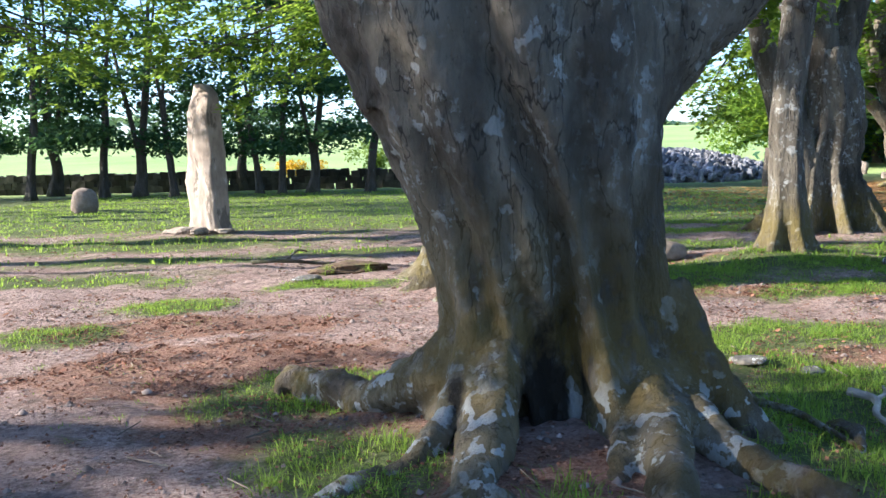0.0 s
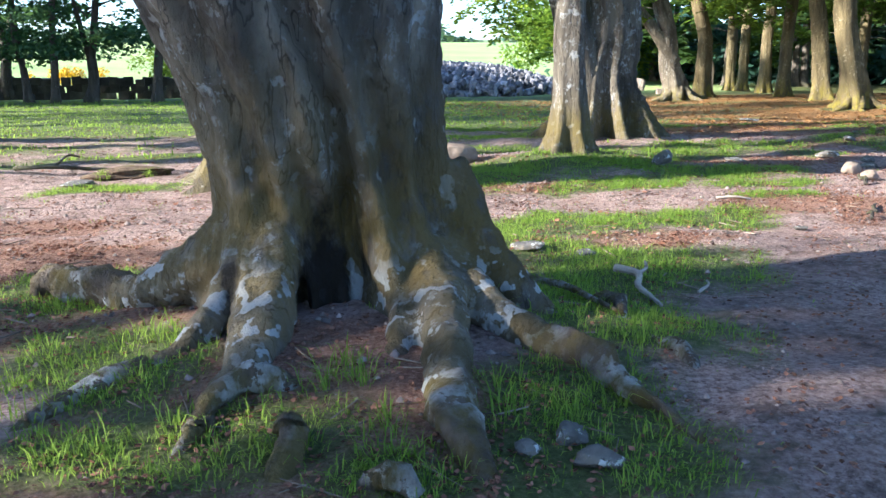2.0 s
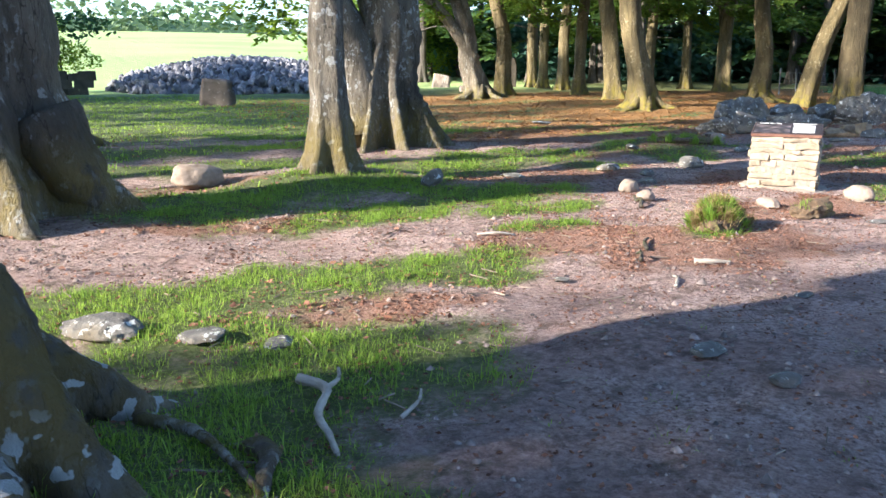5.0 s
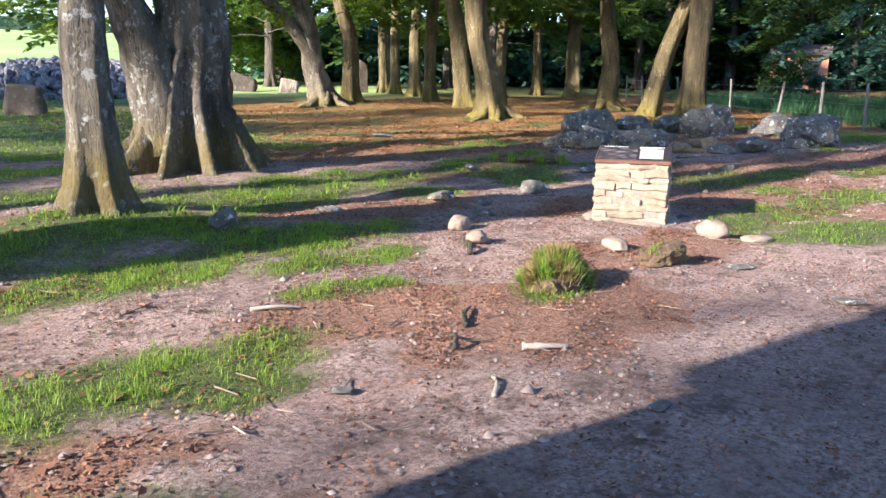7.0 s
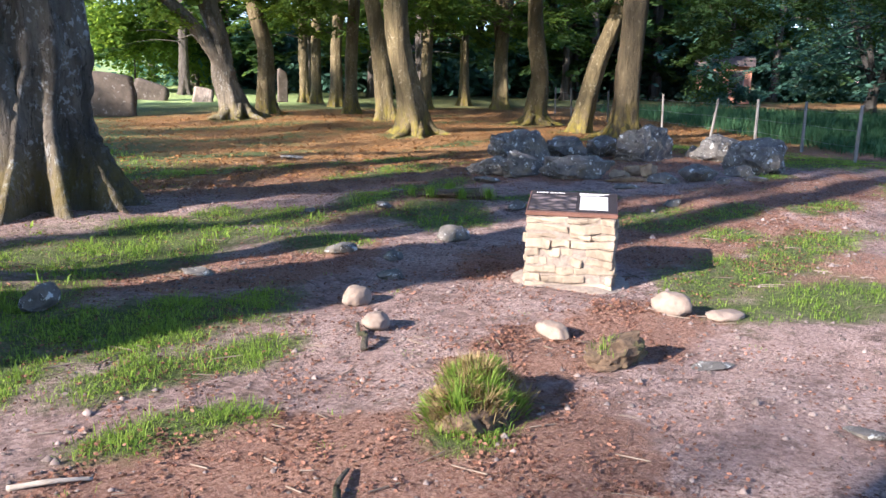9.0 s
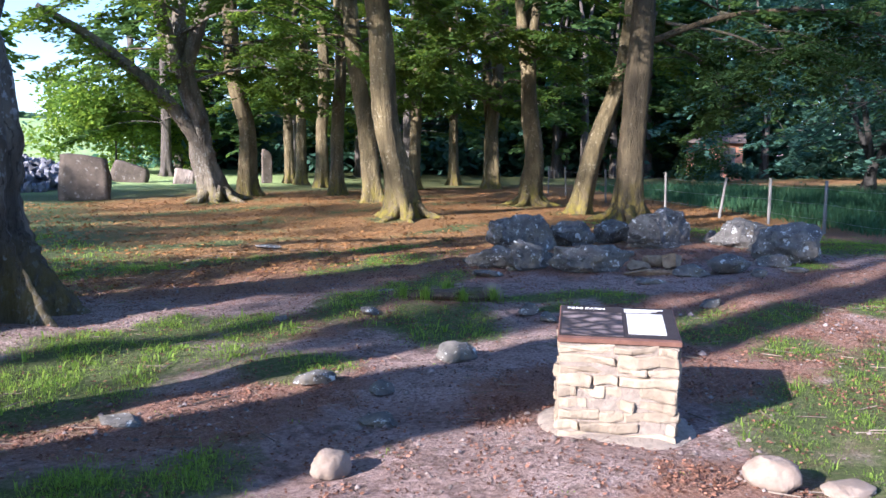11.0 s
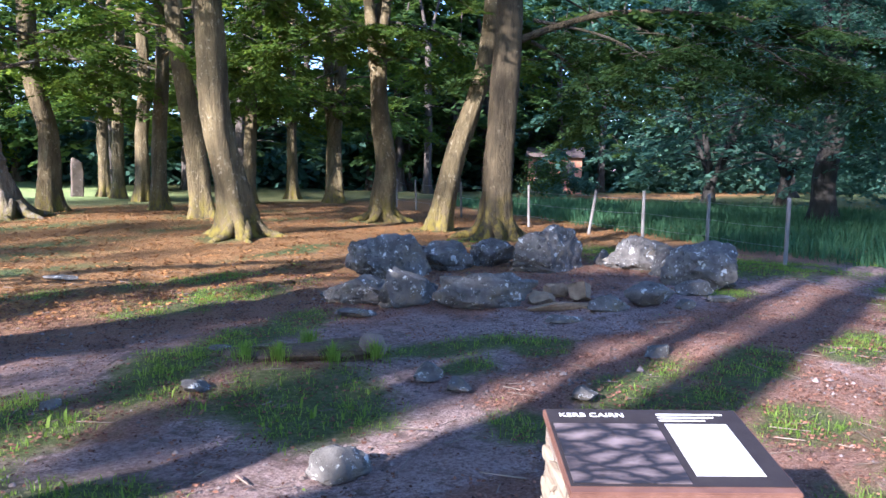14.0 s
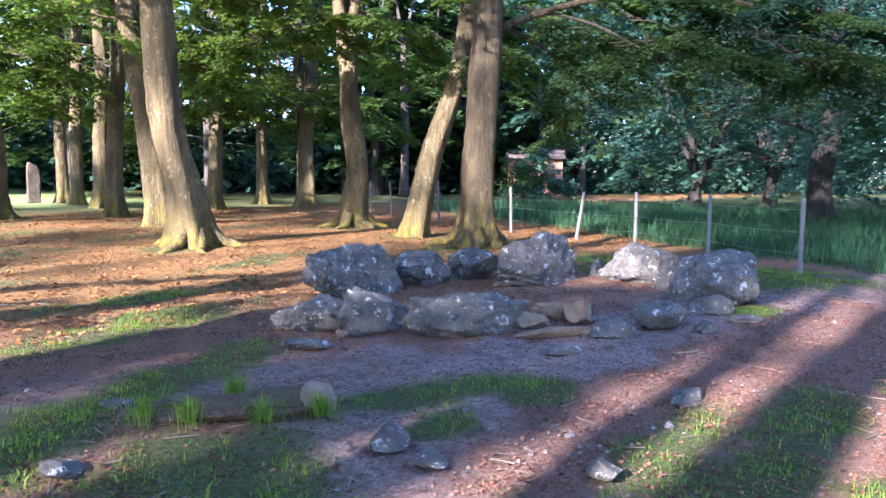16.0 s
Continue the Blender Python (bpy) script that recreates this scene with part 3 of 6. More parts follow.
# ---------------------------------------------------------------- trees
def tube(points, radii, seg=12, seed=0, rough=0.06, flare=0.0, flare_h=0.5, lobes=5, cap=True):
    """A bent, tapering round form as (verts, faces): smoothed through its points, a little uneven, with root flares at the foot if asked."""
    rng = random.Random(seed)
    pts, out, rad = [Vector(p) for p in points], [], []
    k = 10 if flare else 6
    for i in range(len(pts) - 1):
        p0, p1, p2, p3 = pts[max(i - 1, 0)], pts[i], pts[i + 1], pts[min(i + 2, len(pts) - 1)]
        for j in range(k):
            t = j / k
            out.append(0.5 * ((2 * p1) + (p2 - p0) * t + (2 * p0 - 5 * p1 + 4 * p2 - p3) * t * t + (3 * p1 - p0 - 3 * p2 + p3) * t ** 3))
            rad.append((radii[i] * (1 - t) + radii[i + 1] * t) * (1 + rng.uniform(-1, 1) * rough * 0.9))
    out.append(pts[-1])
    rad.append(radii[-1])
    ph, ph2 = rng.uniform(0, 6.28), rng.uniform(0, 6.28)
    verts, faces = [], []
    z0 = out[0].z
    for i, (p, r) in enumerate(zip(out, rad)):
        d = (out[min(i + 1, len(out) - 1)] - out[max(i - 1, 0)]).normalized()
        ref = Vector((0, 1, 0)) if abs(d.y) < 0.8 else Vector((1, 0, 0))
        u = d.cross(ref).normalized()
        w = d.cross(u).normalized()
        for s in range(seg):
            a = 2 * math.pi * s / seg
            q = 1 + rough * (math.sin(2 * a + ph + i * 0.22) + 0.6 * math.sin(3 * a + ph2 - i * 0.3) + 0.5 * math.sin(5 * a + ph + i * 0.12))
            if flare:
                h = max(0.0, p.z - z0)
                lobe = 0.5 + 0.5 * math.cos(lobes * a + ph + 0.6 * math.sin(a + ph2))
                q += flare * math.exp(-h / flare_h) * (0.12 + 1.3 * lobe ** 3) + 0.16 * (0.35 + math.exp(-h / (flare_h * 5))) * (lobe - 0.5)
            if flare:
                k = Vector((math.cos(a) * 1.6 + seed, math.sin(a) * 1.6, p.z * 0.9))
                q += 0.11 * noise.noise(k) + 0.07 * noise.noise(k * 3.1)
            verts.append(p + (u * math.cos(a) + w * math.sin(a)) * (r * q))
    n = len(out)
    for i in range(n - 1):
        for s in range(seg):
            a, b = i * seg + s, i * seg + (s + 1) % seg
            faces.append((a, a + seg, b + seg, b))
    if cap:
        faces.append(tuple(range(seg)))
        faces.append(tuple(reversed([(n - 1) * seg + s for s in range(seg)])))
    return verts, faces


def leaf_cards(rng, centres, radii, count, size, flat=0.55, droop=0.0):
    """Leaves scattered through ragged clumps: pointed four-corner leaves, lying mostly level as beech sprays do."""
    centres, radii = np.asarray(centres, float), np.asarray(radii, float)
    w = radii ** 2
    pick = rng.choice(len(centres), count, p=w / w.sum())
    v = rng.normal(size=(count, 3))
    v /= np.linalg.norm(v, axis=1)[:, None]
    r = rng.uniform(0.25, 1.0, count) ** 0.6 * (1 + 0.35 * np.sin(v[:, 0] * 5 + pick) * np.cos(v[:, 1] * 4 + pick * 2))
    p = centres[pick] + v * (radii[pick] * r)[:, None] * np.array([1, 1, flat])
    p[:, 2] -= droop * (r * radii[pick]) ** 2
    yaw = rng.uniform(0, 6.283, count)
    tilt, roll = rng.normal(0, 0.5, count), rng.normal(0, 0.6, count)
    d = np.stack([np.cos(yaw) * np.cos(tilt), np.sin(yaw) * np.cos(tilt), np.sin(tilt)], 1)
    side = np.stack([-np.sin(yaw), np.cos(yaw), np.zeros(count)], 1)
    nrm = np.cross(d, side)
    side = side * np.cos(roll)[:, None] + nrm * np.sin(roll)[:, None]
    s = size * rng.uniform(0.6, 1.3, count)[:, None]
    verts = np.stack([p - d * s * 0.5, p + side * s * 0.32, p + d * s * 0.5, p - side * s * 0.32], 1).reshape(-1, 3)
    return verts, np.arange(count * 4).reshape(-1, 4)


def crown_clumps(rng, base, top, spread, n, size):
    """Centres of leaf clumps round a crown's axis from base to top."""
    c, r = [], []
    for _ in range(n):
        f = rng.uniform(0, 1)
        w = spread * (0.35 + 0.9 * math.sin(math.pi * min(1, 0.15 + 0.85 * f)))
        a, d = rng.uniform(0, 6.283), math.sqrt(rng.uniform(0.08, 1)) * w
        c.append((base[0] + (top[0] - base[0]) * f + d * math.cos(a), base[1] + (top[1] - base[1]) * f + d * math.sin(a), base[2] + (top[2] - base[2]) * f))
        r.append(size * rng.uniform(0.6, 1.3))
    return c, r


def spray_leaves(rng, paths, count, leaf, length=0.8, per=22, droop=0.35):
    """Leaves in flat, fan-like sprays set to both sides of branches (polylines), layer over layer, as beech carries them."""
    paths = [np.asarray(p, float) for p in paths]
    w = np.array([np.linalg.norm(np.diff(p, axis=0), axis=1).sum() for p in paths])
    m = max(1, count // per)
    pick = rng.choice(len(paths), m, p=w / w.sum())
    f = rng.uniform(0.22, 1.0, m) ** 0.8
    base, along = np.zeros((m, 3)), np.zeros((m, 3))
    for i, p in enumerate(paths):
        k = np.where(pick == i)[0]
        g = f[k] * (len(p) - 1)
        a = np.minimum(g.astype(int), len(p) - 2)
        base[k] = p[a] + (p[a + 1] - p[a]) * (g - a)[:, None]
        along[k] = p[a + 1] - p[a]
    yaw = np.arctan2(along[:, 1], along[:, 0]) + rng.choice((-1, 1), m) * rng.uniform(0.3, 1.25, m)
    fall = -rng.uniform(0.0, 1.0, m) * droop
    ln = length * rng.uniform(0.5, 1.3, m)
    d = np.stack([np.cos(yaw) * np.cos(fall), np.sin(yaw) * np.cos(fall), np.sin(fall)], 1)
    side = np.stack([-np.sin(yaw), np.cos(yaw), rng.normal(0, 0.28, m)], 1)
    side /= np.linalg.norm(side, axis=1)[:, None]
    k = np.repeat(np.arange(m), per)
    n = len(k)
    u, v = rng.uniform(0.05, 1, n), rng.uniform(-1, 1, n)
    wide = 0.42 * np.sin(np.pi * np.clip(u * 0.85 + 0.12, 0, 1))
    p = base[k] + d[k] * (u * ln[k])[:, None] + side[k] * (v * wide * ln[k])[:, None]
    p[:, 2] -= 0.18 * (u * ln[k]) ** 2 + np.abs(rng.normal(0, 0.035, n))
    turn = np.sign(v) * rng.uniform(0.3, 1.1, n)
    ld = d[k] * np.cos(turn)[:, None] + side[k] * np.sin(turn)[:, None] + rng.normal(0, 0.16, (n, 3))
    ld /= np.linalg.norm(ld, axis=1)[:, None]
    up = np.cross(d[k], side[k]) + rng.normal(0, 0.28, (n, 3))
    ls = np.cross(up, ld)
    ls /= np.linalg.norm(ls, axis=1)[:, None]
    s = leaf * rng.uniform(0.7, 1.25, n)[:, None]
    verts = np.stack([p - ld * s * 0.5, p + ls * s * 0.33, p + ld * s * 0.5, p - ls * s * 0.33], 1).reshape(-1, 3)
    return verts, np.arange(n * 4).reshape(-1, 4)


def crown_branches(rng, base, top, spread, n):
    """Branch lines of a crown: out from the axis, rising a little and then hanging at the tips."""
    lines = []
    for i in range(n):
        f = (i + rng.uniform(0, 1)) / n
        a = i * 2.4 + rng.uniform(-0.4, 0.4)
        r = spread * (0.55 + 0.75 * math.sin(math.pi * min(1, 0.25 + 0.75 * f))) * rng.uniform(0.7, 1.15)
        o = np.array(base) + (np.array(top) - np.array(base)) * f
        c, d, lift = math.cos(a), math.sin(a), rng.uniform(0.1, 0.5)
        bend = rng.uniform(-0.25, 0.25) * r
        lines.append([o + np.array([c * r * g - d * bend * g * g, d * r * g + c * bend * g * g, r * (lift * g - (lift + 0.22) * g * g)]) for g in (0.0, 0.25, 0.5, 0.75, 1.0)])
    return lines


def make_tree(name, label, loc, seed, r, fork, lean=(0.0, 0.0), limbs=3, crown=(5.0, 15.0, 3.5), leaves=5000, leaf=0.22, mat=None, leaf_mat=None, flare=0.9,
              flare_h=0.35, twist=0.12, group="beech trees", clumps=36, low=(), seg=24, limb_spread=0.28, rz=0.0, flat=0.38, roots=0, reach=1.2, sprays=0, spray=0.9, lobes=0):
    """A broadleaved tree: flared trunk, forking limbs, leafy crown. crown: lowest leaf height, top, spread. low: extra limbs as lists of points."""
    rng = random.Random(seed)
    nrg = np.random.default_rng(seed)
    mat, leaf_mat = mat or BARK, leaf_mat or LEAF_DEEP
    if leaf_mat in (LEAF_LIT, LEAF_MID):
        leaves, leaf = int(leaves * 1.6), leaf * 0.72
    t = thing(name, label, "tree", (*loc[:2], loc[2]), rz, group)
    p = [(0, 0, -0.15), (lean[0] * 0.12, lean[1] * 0.12, fork * 0.12)]
    for f in (0.35, 0.65, 1.0):
        p.append((lean[0] * f + rng.uniform(-twist, twist), lean[1] * f + rng.uniform(-twist, twist), fork * f))
    part("trunk", mesh_of("trunk", *tube(p, [r * 1.0, r * 0.92, r * 0.84, r * 0.78, r * 0.72], seg, seed, 0.035, flare, flare_h, lobes or rng.choice((4, 5, 6))), mat), t)
    top = Vector(p[-1])
    tips = []
    a0 = rng.uniform(0, 6.28)
    for i in range(limbs):
        a = a0 + 6.283 * i / max(1, limbs) + rng.uniform(-0.4, 0.4)
        h = crown[1] * rng.uniform(0.75, 0.95) - fork
        s = h * limb_spread * rng.uniform(0.6, 1.3) if limbs > 1 else 0.1
        c, d = math.cos(a), math.sin(a)
        lr = r * (0.72 if limbs == 1 else 0.52) * rng.uniform(0.85, 1.1)
        pts = [top - Vector((0, 0, r * 0.9)) + Vector((c, d, 0)) * r * 0.18, top + Vector((c * s * 0.2, d * s * 0.2, h * 0.14)),
               top + Vector((c * s * 0.5, d * s * 0.5, h * 0.45)), top + Vector((c * s, d * s, h))]
        part("limb", mesh_of("limb", *tube(pts, [lr, lr * 0.9, lr * 0.6, lr * 0.15], 9, seed + i, 0.06), mat), t)
        tips += [pts[2], pts[3]]
    for i, (pts, lr) in enumerate(low):
        part("limb", mesh_of("limb", *tube(pts, [lr * (1 - 0.75 * k / (len(pts) - 1)) for k in range(len(pts))], 9, seed + 40 + i, 0.07), mat), t)
    rr2 = random.Random(seed + 500)
    for i in range(roots):
        a = 6.283 * (i + rr2.uniform(-0.3, 0.3)) / roots
        pts = []
        for k, f in enumerate((0.0, 0.35, 0.65, 1.0)):
            d = r * 0.7 + reach * f * rr2.uniform(0.85, 1.1)
            a += rr2.uniform(-0.14, 0.14)
            gx, gy = math.cos(a) * d, math.sin(a) * d
            up = float(height(loc[0] + gx, loc[1] + gy)) - loc[2]
            pts.append((gx, gy, up + (r * 0.95, r * 0.28, r * 0.10, -0.05)[k]))
        part("root", mesh_of("root", *tube(pts, [r * 0.42, r * 0.30, r * 0.2, r * 0.08], 10, seed + 600 + i, 0.09), mat), t)
    for i in range(4):
        a, h = rng.uniform(0, 6.28), rng.uniform(crown[0] * 0.9, crown[0] + (crown[1] - crown[0]) * 0.45)
        b = Vector((lean[0], lean[1], 0)) * min(1, h / fork) + Vector((0, 0, h))
        e = b + Vector((math.cos(a), math.sin(a), 0.15)) * crown[2] * rng.uniform(0.6, 0.9)
        part("branch", mesh_of("branch", *tube([b, b.lerp(e, 0.5) + Vector((0, 0, 0.3)), e], [r * 0.16, r * 0.1, r * 0.03], 6, seed + 70 + i, 0.05), mat), t)
    if leaves:
        if sprays:
            lines = crown_branches(rng, (lean[0], lean[1], crown[0]), (lean[0] * 1.2, lean[1] * 1.2, crown[1]), crown[2], sprays)
            for i, b in enumerate(lines[:sprays // 3]):
                part("branch", mesh_of("branch", *tube(b, [r * 0.13, r * 0.10, r * 0.07, r * 0.04, r * 0.015], 5, seed + 90 + i, 0.05), mat), t)
            v, q = spray_leaves(nrg, lines + [p for p, _ in low] * 2, int(leaves * 1.7), leaf * 1.02, spray)
        else:
            c, rr = crown_clumps(rng, (lean[0], lean[1], crown[0]), (lean[0] * 1.2, lean[1] * 1.2, crown[1]), crown[2], clumps, crown[2] * 0.36)
            v, q = leaf_cards(nrg, c, rr, leaves, leaf, flat, 0.06)
        part("crown", cards_mesh("crown", v, q, leaf_mat), t, "dense green leaf crown")
    return t


def build_first_beech():
    """The huge old beech at the start: a fluted, widening trunk, a hollow between its feet, and roots that run out over the ground."""
    t = thing("old_beech", "huge old grey beech with hollow foot and sprawling lichened roots", "tree", on(0.55, 4.25), group="beech trees")
    o = Vector(on(0.55, 4.25))
    zs = [0.0, 0.25, 0.45, 0.62, 0.8, 1.2, 1.65, 2.1, 2.55, 3.0, 3.6]
    left = [-0.20, -0.14, -0.08, -0.04, -0.04, -0.13, -0.34, -0.52, -0.62, -0.7, -0.8]
    right = [1.42, 1.36, 1.28, 1.2, 1.16, 1.14, 1.15, 1.16, 1.18, 1.2, 1.2]
    depth = [1.0, 0.92, 0.80, 0.70, 0.64, 0.62, 0.66, 0.7, 0.72, 0.7, 0.6]
    seg, verts, faces, rows = 96, [], [], 70
    for i in range(rows):
        z = 3.6 * i / (rows - 1)
        L, R, D = (float(np.interp(z, zs, k)) for k in (left, right, depth))
        cx, rx = (L + R) / 2 - 0.55, (R - L) / 2
        for s in range(seg):
            a = 2 * math.pi * s / seg
            q = 1.0
            for ga, w, dep, slope in ((-1.60, 0.11, 0.38, -0.12), (-2.28, 0.13, 0.15, -0.08), (-1.22, 0.12, 0.18, -0.02), (-0.8, 0.11, 0.15, 0.06), (-1.92, 0.08, 0.11, -0.05),
                                      (-2.75, 0.12, 0.06, 0.0), (-0.25, 0.2, 0.1, 0.0), (0.6, 0.3, 0.14, 0.0), (1.6, 0.3, 0.16, 0.0), (2.5, 0.3, 0.14, 0.0)):
                g = ga + slope * (z - 1.0) + 0.05 * math.sin(z * 3 + ga * 5)
                dd = (a - g + math.pi) % (2 * math.pi) - math.pi
                q -= dep * math.exp(-(dd / w) ** 2) * (0.45 + 0.55 * math.exp(-((z - 0.9) / 1.1) ** 2))
            hollow = math.exp(-(((a + 1.80 + math.pi) % (2 * math.pi) - math.pi) / 0.29) ** 2) * math.exp(-(max(0, z - 0.55) / 0.28) ** 2)
            hollow2 = math.exp(-(((a + 2.22 + math.pi) % (2 * math.pi) - math.pi) / 0.12) ** 2) * math.exp(-(max(0, z - 0.2) / 0.25) ** 2)
            q = max(0.08, q - 0.46 * hollow - 0.55 * hollow2)
            nz = noise.noise(Vector((math.cos(a) * 2.2, math.sin(a) * 2.2, z * 1.1))) * 0.035 + noise.noise(Vector((math.cos(a) * 6, math.sin(a) * 6, z * 3))) * 0.015
            verts.append((cx + math.cos(a) * rx * (q + nz), math.sin(a) * D * (0.6 if a < math.pi else 1.0) * (q + nz), z - o.z + 0.0))
    for i in range(rows - 1):
        for s in range(seg):
            a, b = i * seg + s, i * seg + (s + 1) % seg
            faces.append((a, b, b + seg, a + seg))
    faces += [tuple(reversed(range(seg))), tuple((rows - 1) * seg + s for s in range(seg))]
    feet = [  # the thick tops of the roots, grown into the trunk
        ([(0.25, 4.1, 0.72), (0.0, 4.12, 0.46), (-0.30, 4.30, 0.27), (-0.55, 4.55, 0.17)], [0.20, 0.15, 0.11, 0.10]),
        ([(0.22, 4.1, 0.75), (0.06, 3.78, 0.42), (-0.12, 3.48, 0.22), (-0.32, 3.34, 0.14), (-0.45, 3.22, 0.1)], [0.14, 0.085, 0.07, 0.055, 0.045]),
        ([(0.28, 4.2, 0.75), (0.21, 3.66, 0.42), (0.15, 3.36, 0.26), (0.08, 3.15, 0.17), (-0.02, 3.05, 0.12)], [0.17, 0.13, 0.12, 0.10, 0.06]),
        ([(0.9, 4.3, 0.75), (0.84, 3.66, 0.36), (0.76, 3.36, 0.24), (0.66, 3.18, 0.15)], [0.15, 0.10, 0.085, 0.07]),
        ([(0.9, 4.3, 0.8), (0.93, 3.66, 0.40), (0.9, 3.25, 0.28), (0.84, 2.95, 0.21), (0.79, 2.75, 0.18)], [0.18, 0.13, 0.11, 0.095, 0.085]),
        ([(1.0, 4.3, 0.75), (1.07, 3.7, 0.38), (1.17, 3.36, 0.28), (1.32, 3.12, 0.22)], [0.16, 0.11, 0.09, 0.08]),
        ([(1.05, 4.05, 0.8), (1.25, 3.80, 0.42), (1.44, 3.64, 0.18), (1.6, 3.5, 0.06)], [0.17, 0.12, 0.09, 0.06]),
        ([(1.0, 4.35, 0.6), (1.38, 4.35, 0.34), (1.6, 4.45, 0.14), (1.85, 4.6, 0.04)], [0.14, 0.12, 0.085, 0.05]),
        ([(0.5, 4.5, 0.6), (0.5, 4.75, 0.35), (0.45, 5.1, 0.15)], [0.2, 0.13, 0.07])]
    for k, (pts, rr) in enumerate(feet):
        v, f = tube([Vector(p) - o for p in pts], rr, 12, k, 0.08)
        base = len(verts)
        verts += v
        faces += [tuple(base + j for j in g) for g in f]
    limbs = [([(0.1, 4.2, 2.0), (-0.5, 4.1, 3.0), (-1.9, 3.9, 4.6), (-3.2, 3.4, 6.6)], [0.5, 0.42, 0.3, 0.08]),
             ([(0.8, 4.2, 1.5), (1.17, 4.15, 2.1), (1.68, 4.1, 2.75), (2.7, 4.0, 4.6), (3.6, 3.8, 7)], [0.18, 0.21, 0.25, 0.2, 0.08]),
             ([(0.3, 4.3, 2.6), (0.4, 4.5, 4.2), (0.5, 4.9, 6.5), (0.9, 5.2, 9)], [0.55, 0.42, 0.3, 0.1])]
    for k, (pts, rr) in enumerate(limbs):
        v, f = tube([Vector(p) - o for p in pts[:3]], rr[:3], 16, 20 + k, 0.05)
        base = len(verts)
        verts += v
        faces += [tuple(base + j for j in g) for g in f]
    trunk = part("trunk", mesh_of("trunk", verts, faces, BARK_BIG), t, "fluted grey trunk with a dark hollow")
    rm = trunk.modifiers.new("grown together", "REMESH")
    rm.mode, rm.voxel_size, rm.use_smooth_shade = "VOXEL", 0.022, True
    sm = trunk.modifiers.new("soft", "SMOOTH")
    sm.factor, sm.iterations = 0.5, 4
    for size, deep in ((0.22, 0.06), (0.07, 0.028)):
        lumps = bpy.data.textures.new("bark lumps", "CLOUDS")
        lumps.noise_scale, lumps.noise_depth = size, 4
        dm = trunk.modifiers.new("gnarls", "DISPLACE")
        dm.texture, dm.strength, dm.mid_level = lumps, deep, 0.5
    for k, (pts, rr) in enumerate(limbs):
        v, f = tube([Vector(p) - o for p in pts[1:]], rr[1:], 14, 20 + k, 0.05)
        part("limb", mesh_of("limb", v, f, BARK_BIG), t)
    roots = [
        ([(-0.42, 4.42, 0.19), (-0.62, 4.6, 0.19), (-0.80, 4.75, 0.16), (-0.92, 4.86, 0.17), (-1.02, 5.02, 0.08)], [0.11, 0.10, 0.09, 0.10, 0.05]),
        ([(-0.30, 3.36, 0.14), (-0.42, 3.25, 0.14), (-0.54, 3.12, 0.11), (-0.62, 2.98, 0.11), (-0.72, 2.86, 0.06)], [0.055, 0.05, 0.04, 0.035, 0.02]),
        ([(0.28, 2.98, 0.14), (0.18, 3.00, 0.2), (0.06, 2.96, 0.19), (-0.04, 2.88, 0.15), (-0.09, 2.80, 0.06)], [0.035, 0.05, 0.05, 0.045, 0.025]),
        ([(0.83, 2.95, 0.16), (0.80, 2.75, 0.17), (0.76, 2.55, 0.16), (0.77, 2.38, 0.12), (0.81, 2.22, 0.06)], [0.085, 0.09, 0.085, 0.065, 0.04]),
        ([(1.25, 3.18, 0.2), (1.38, 2.99, 0.2), (1.44, 2.82, 0.15), (1.49, 2.62, 0.13), (1.56, 2.28, 0.08)], [0.075, 0.075, 0.06, 0.045, 0.025]),
        ([(1.78, 3.3, 0.08), (1.84, 3.15, 0.13), (1.84, 2.95, 0.12), (1.8, 2.8, 0.07)], [0.025, 0.04, 0.04, 0.02]),
        ([(0.27, 2.64, 0.12), (0.24, 2.56, 0.2), (0.22, 2.49, 0.16), (0.19, 2.41, 0.1), (0.2, 2.34, 0.06)], [0.035, 0.05, 0.04, 0.045, 0.02]),
        ([(-0.03, 2.80, 0.1), (-0.06, 2.74, 0.15), (-0.10, 2.67, 0.13), (-0.15, 2.6, 0.08)], [0.025, 0.035, 0.035, 0.02]),
        ([(1.6, 3.55, 0.1), (1.75, 3.35, 0.12), (1.82, 3.15, 0.06)], [0.05, 0.04, 0.02]),
        ([(1.85, 4.05, 0.1), (1.95, 3.85, 0.15), (1.86, 3.64, 0.15), (1.8, 3.45, 0.08)], [0.03, 0.035, 0.03, 0.015]),
        ([(0.42, 2.3, 0.1), (0.48, 2.24, 0.15), (0.55, 2.2, 0.1)], [0.03, 0.045, 0.03])]
    for k, (pts, rr) in enumerate(roots):
        v, f = tube([Vector(p) - o + Vector((0, 0, 0.035 if 0 < i < len(pts) - 1 else 0.015)) for i, p in enumerate(pts)], rr, 14, 60 + k, 0.10)
        v = [p + Vector((1, 1, 0.7)) * (0.035 * noise.noise(p * 7 + Vector((k, 0, 0))) + 0.016 * noise.noise(p * 21)) for p in v]
        part("root", mesh_of("root", v, f, BARK_ROOT), t, "gnarled surface root with pale lichen")
    nrg = np.random.default_rng(5)
    rng = random.Random(5)
    c, rr = crown_clumps(rng, (0.2, 0.2, 7.0), (0.5, 0.5, 15), 5.0, 34, 1.9)
    v, q = leaf_cards(nrg, c, rr, 7000, 0.2)
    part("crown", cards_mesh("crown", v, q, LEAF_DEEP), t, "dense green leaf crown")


build_first_beech()


def spot(x, y):
    return on(x, y, -0.02)


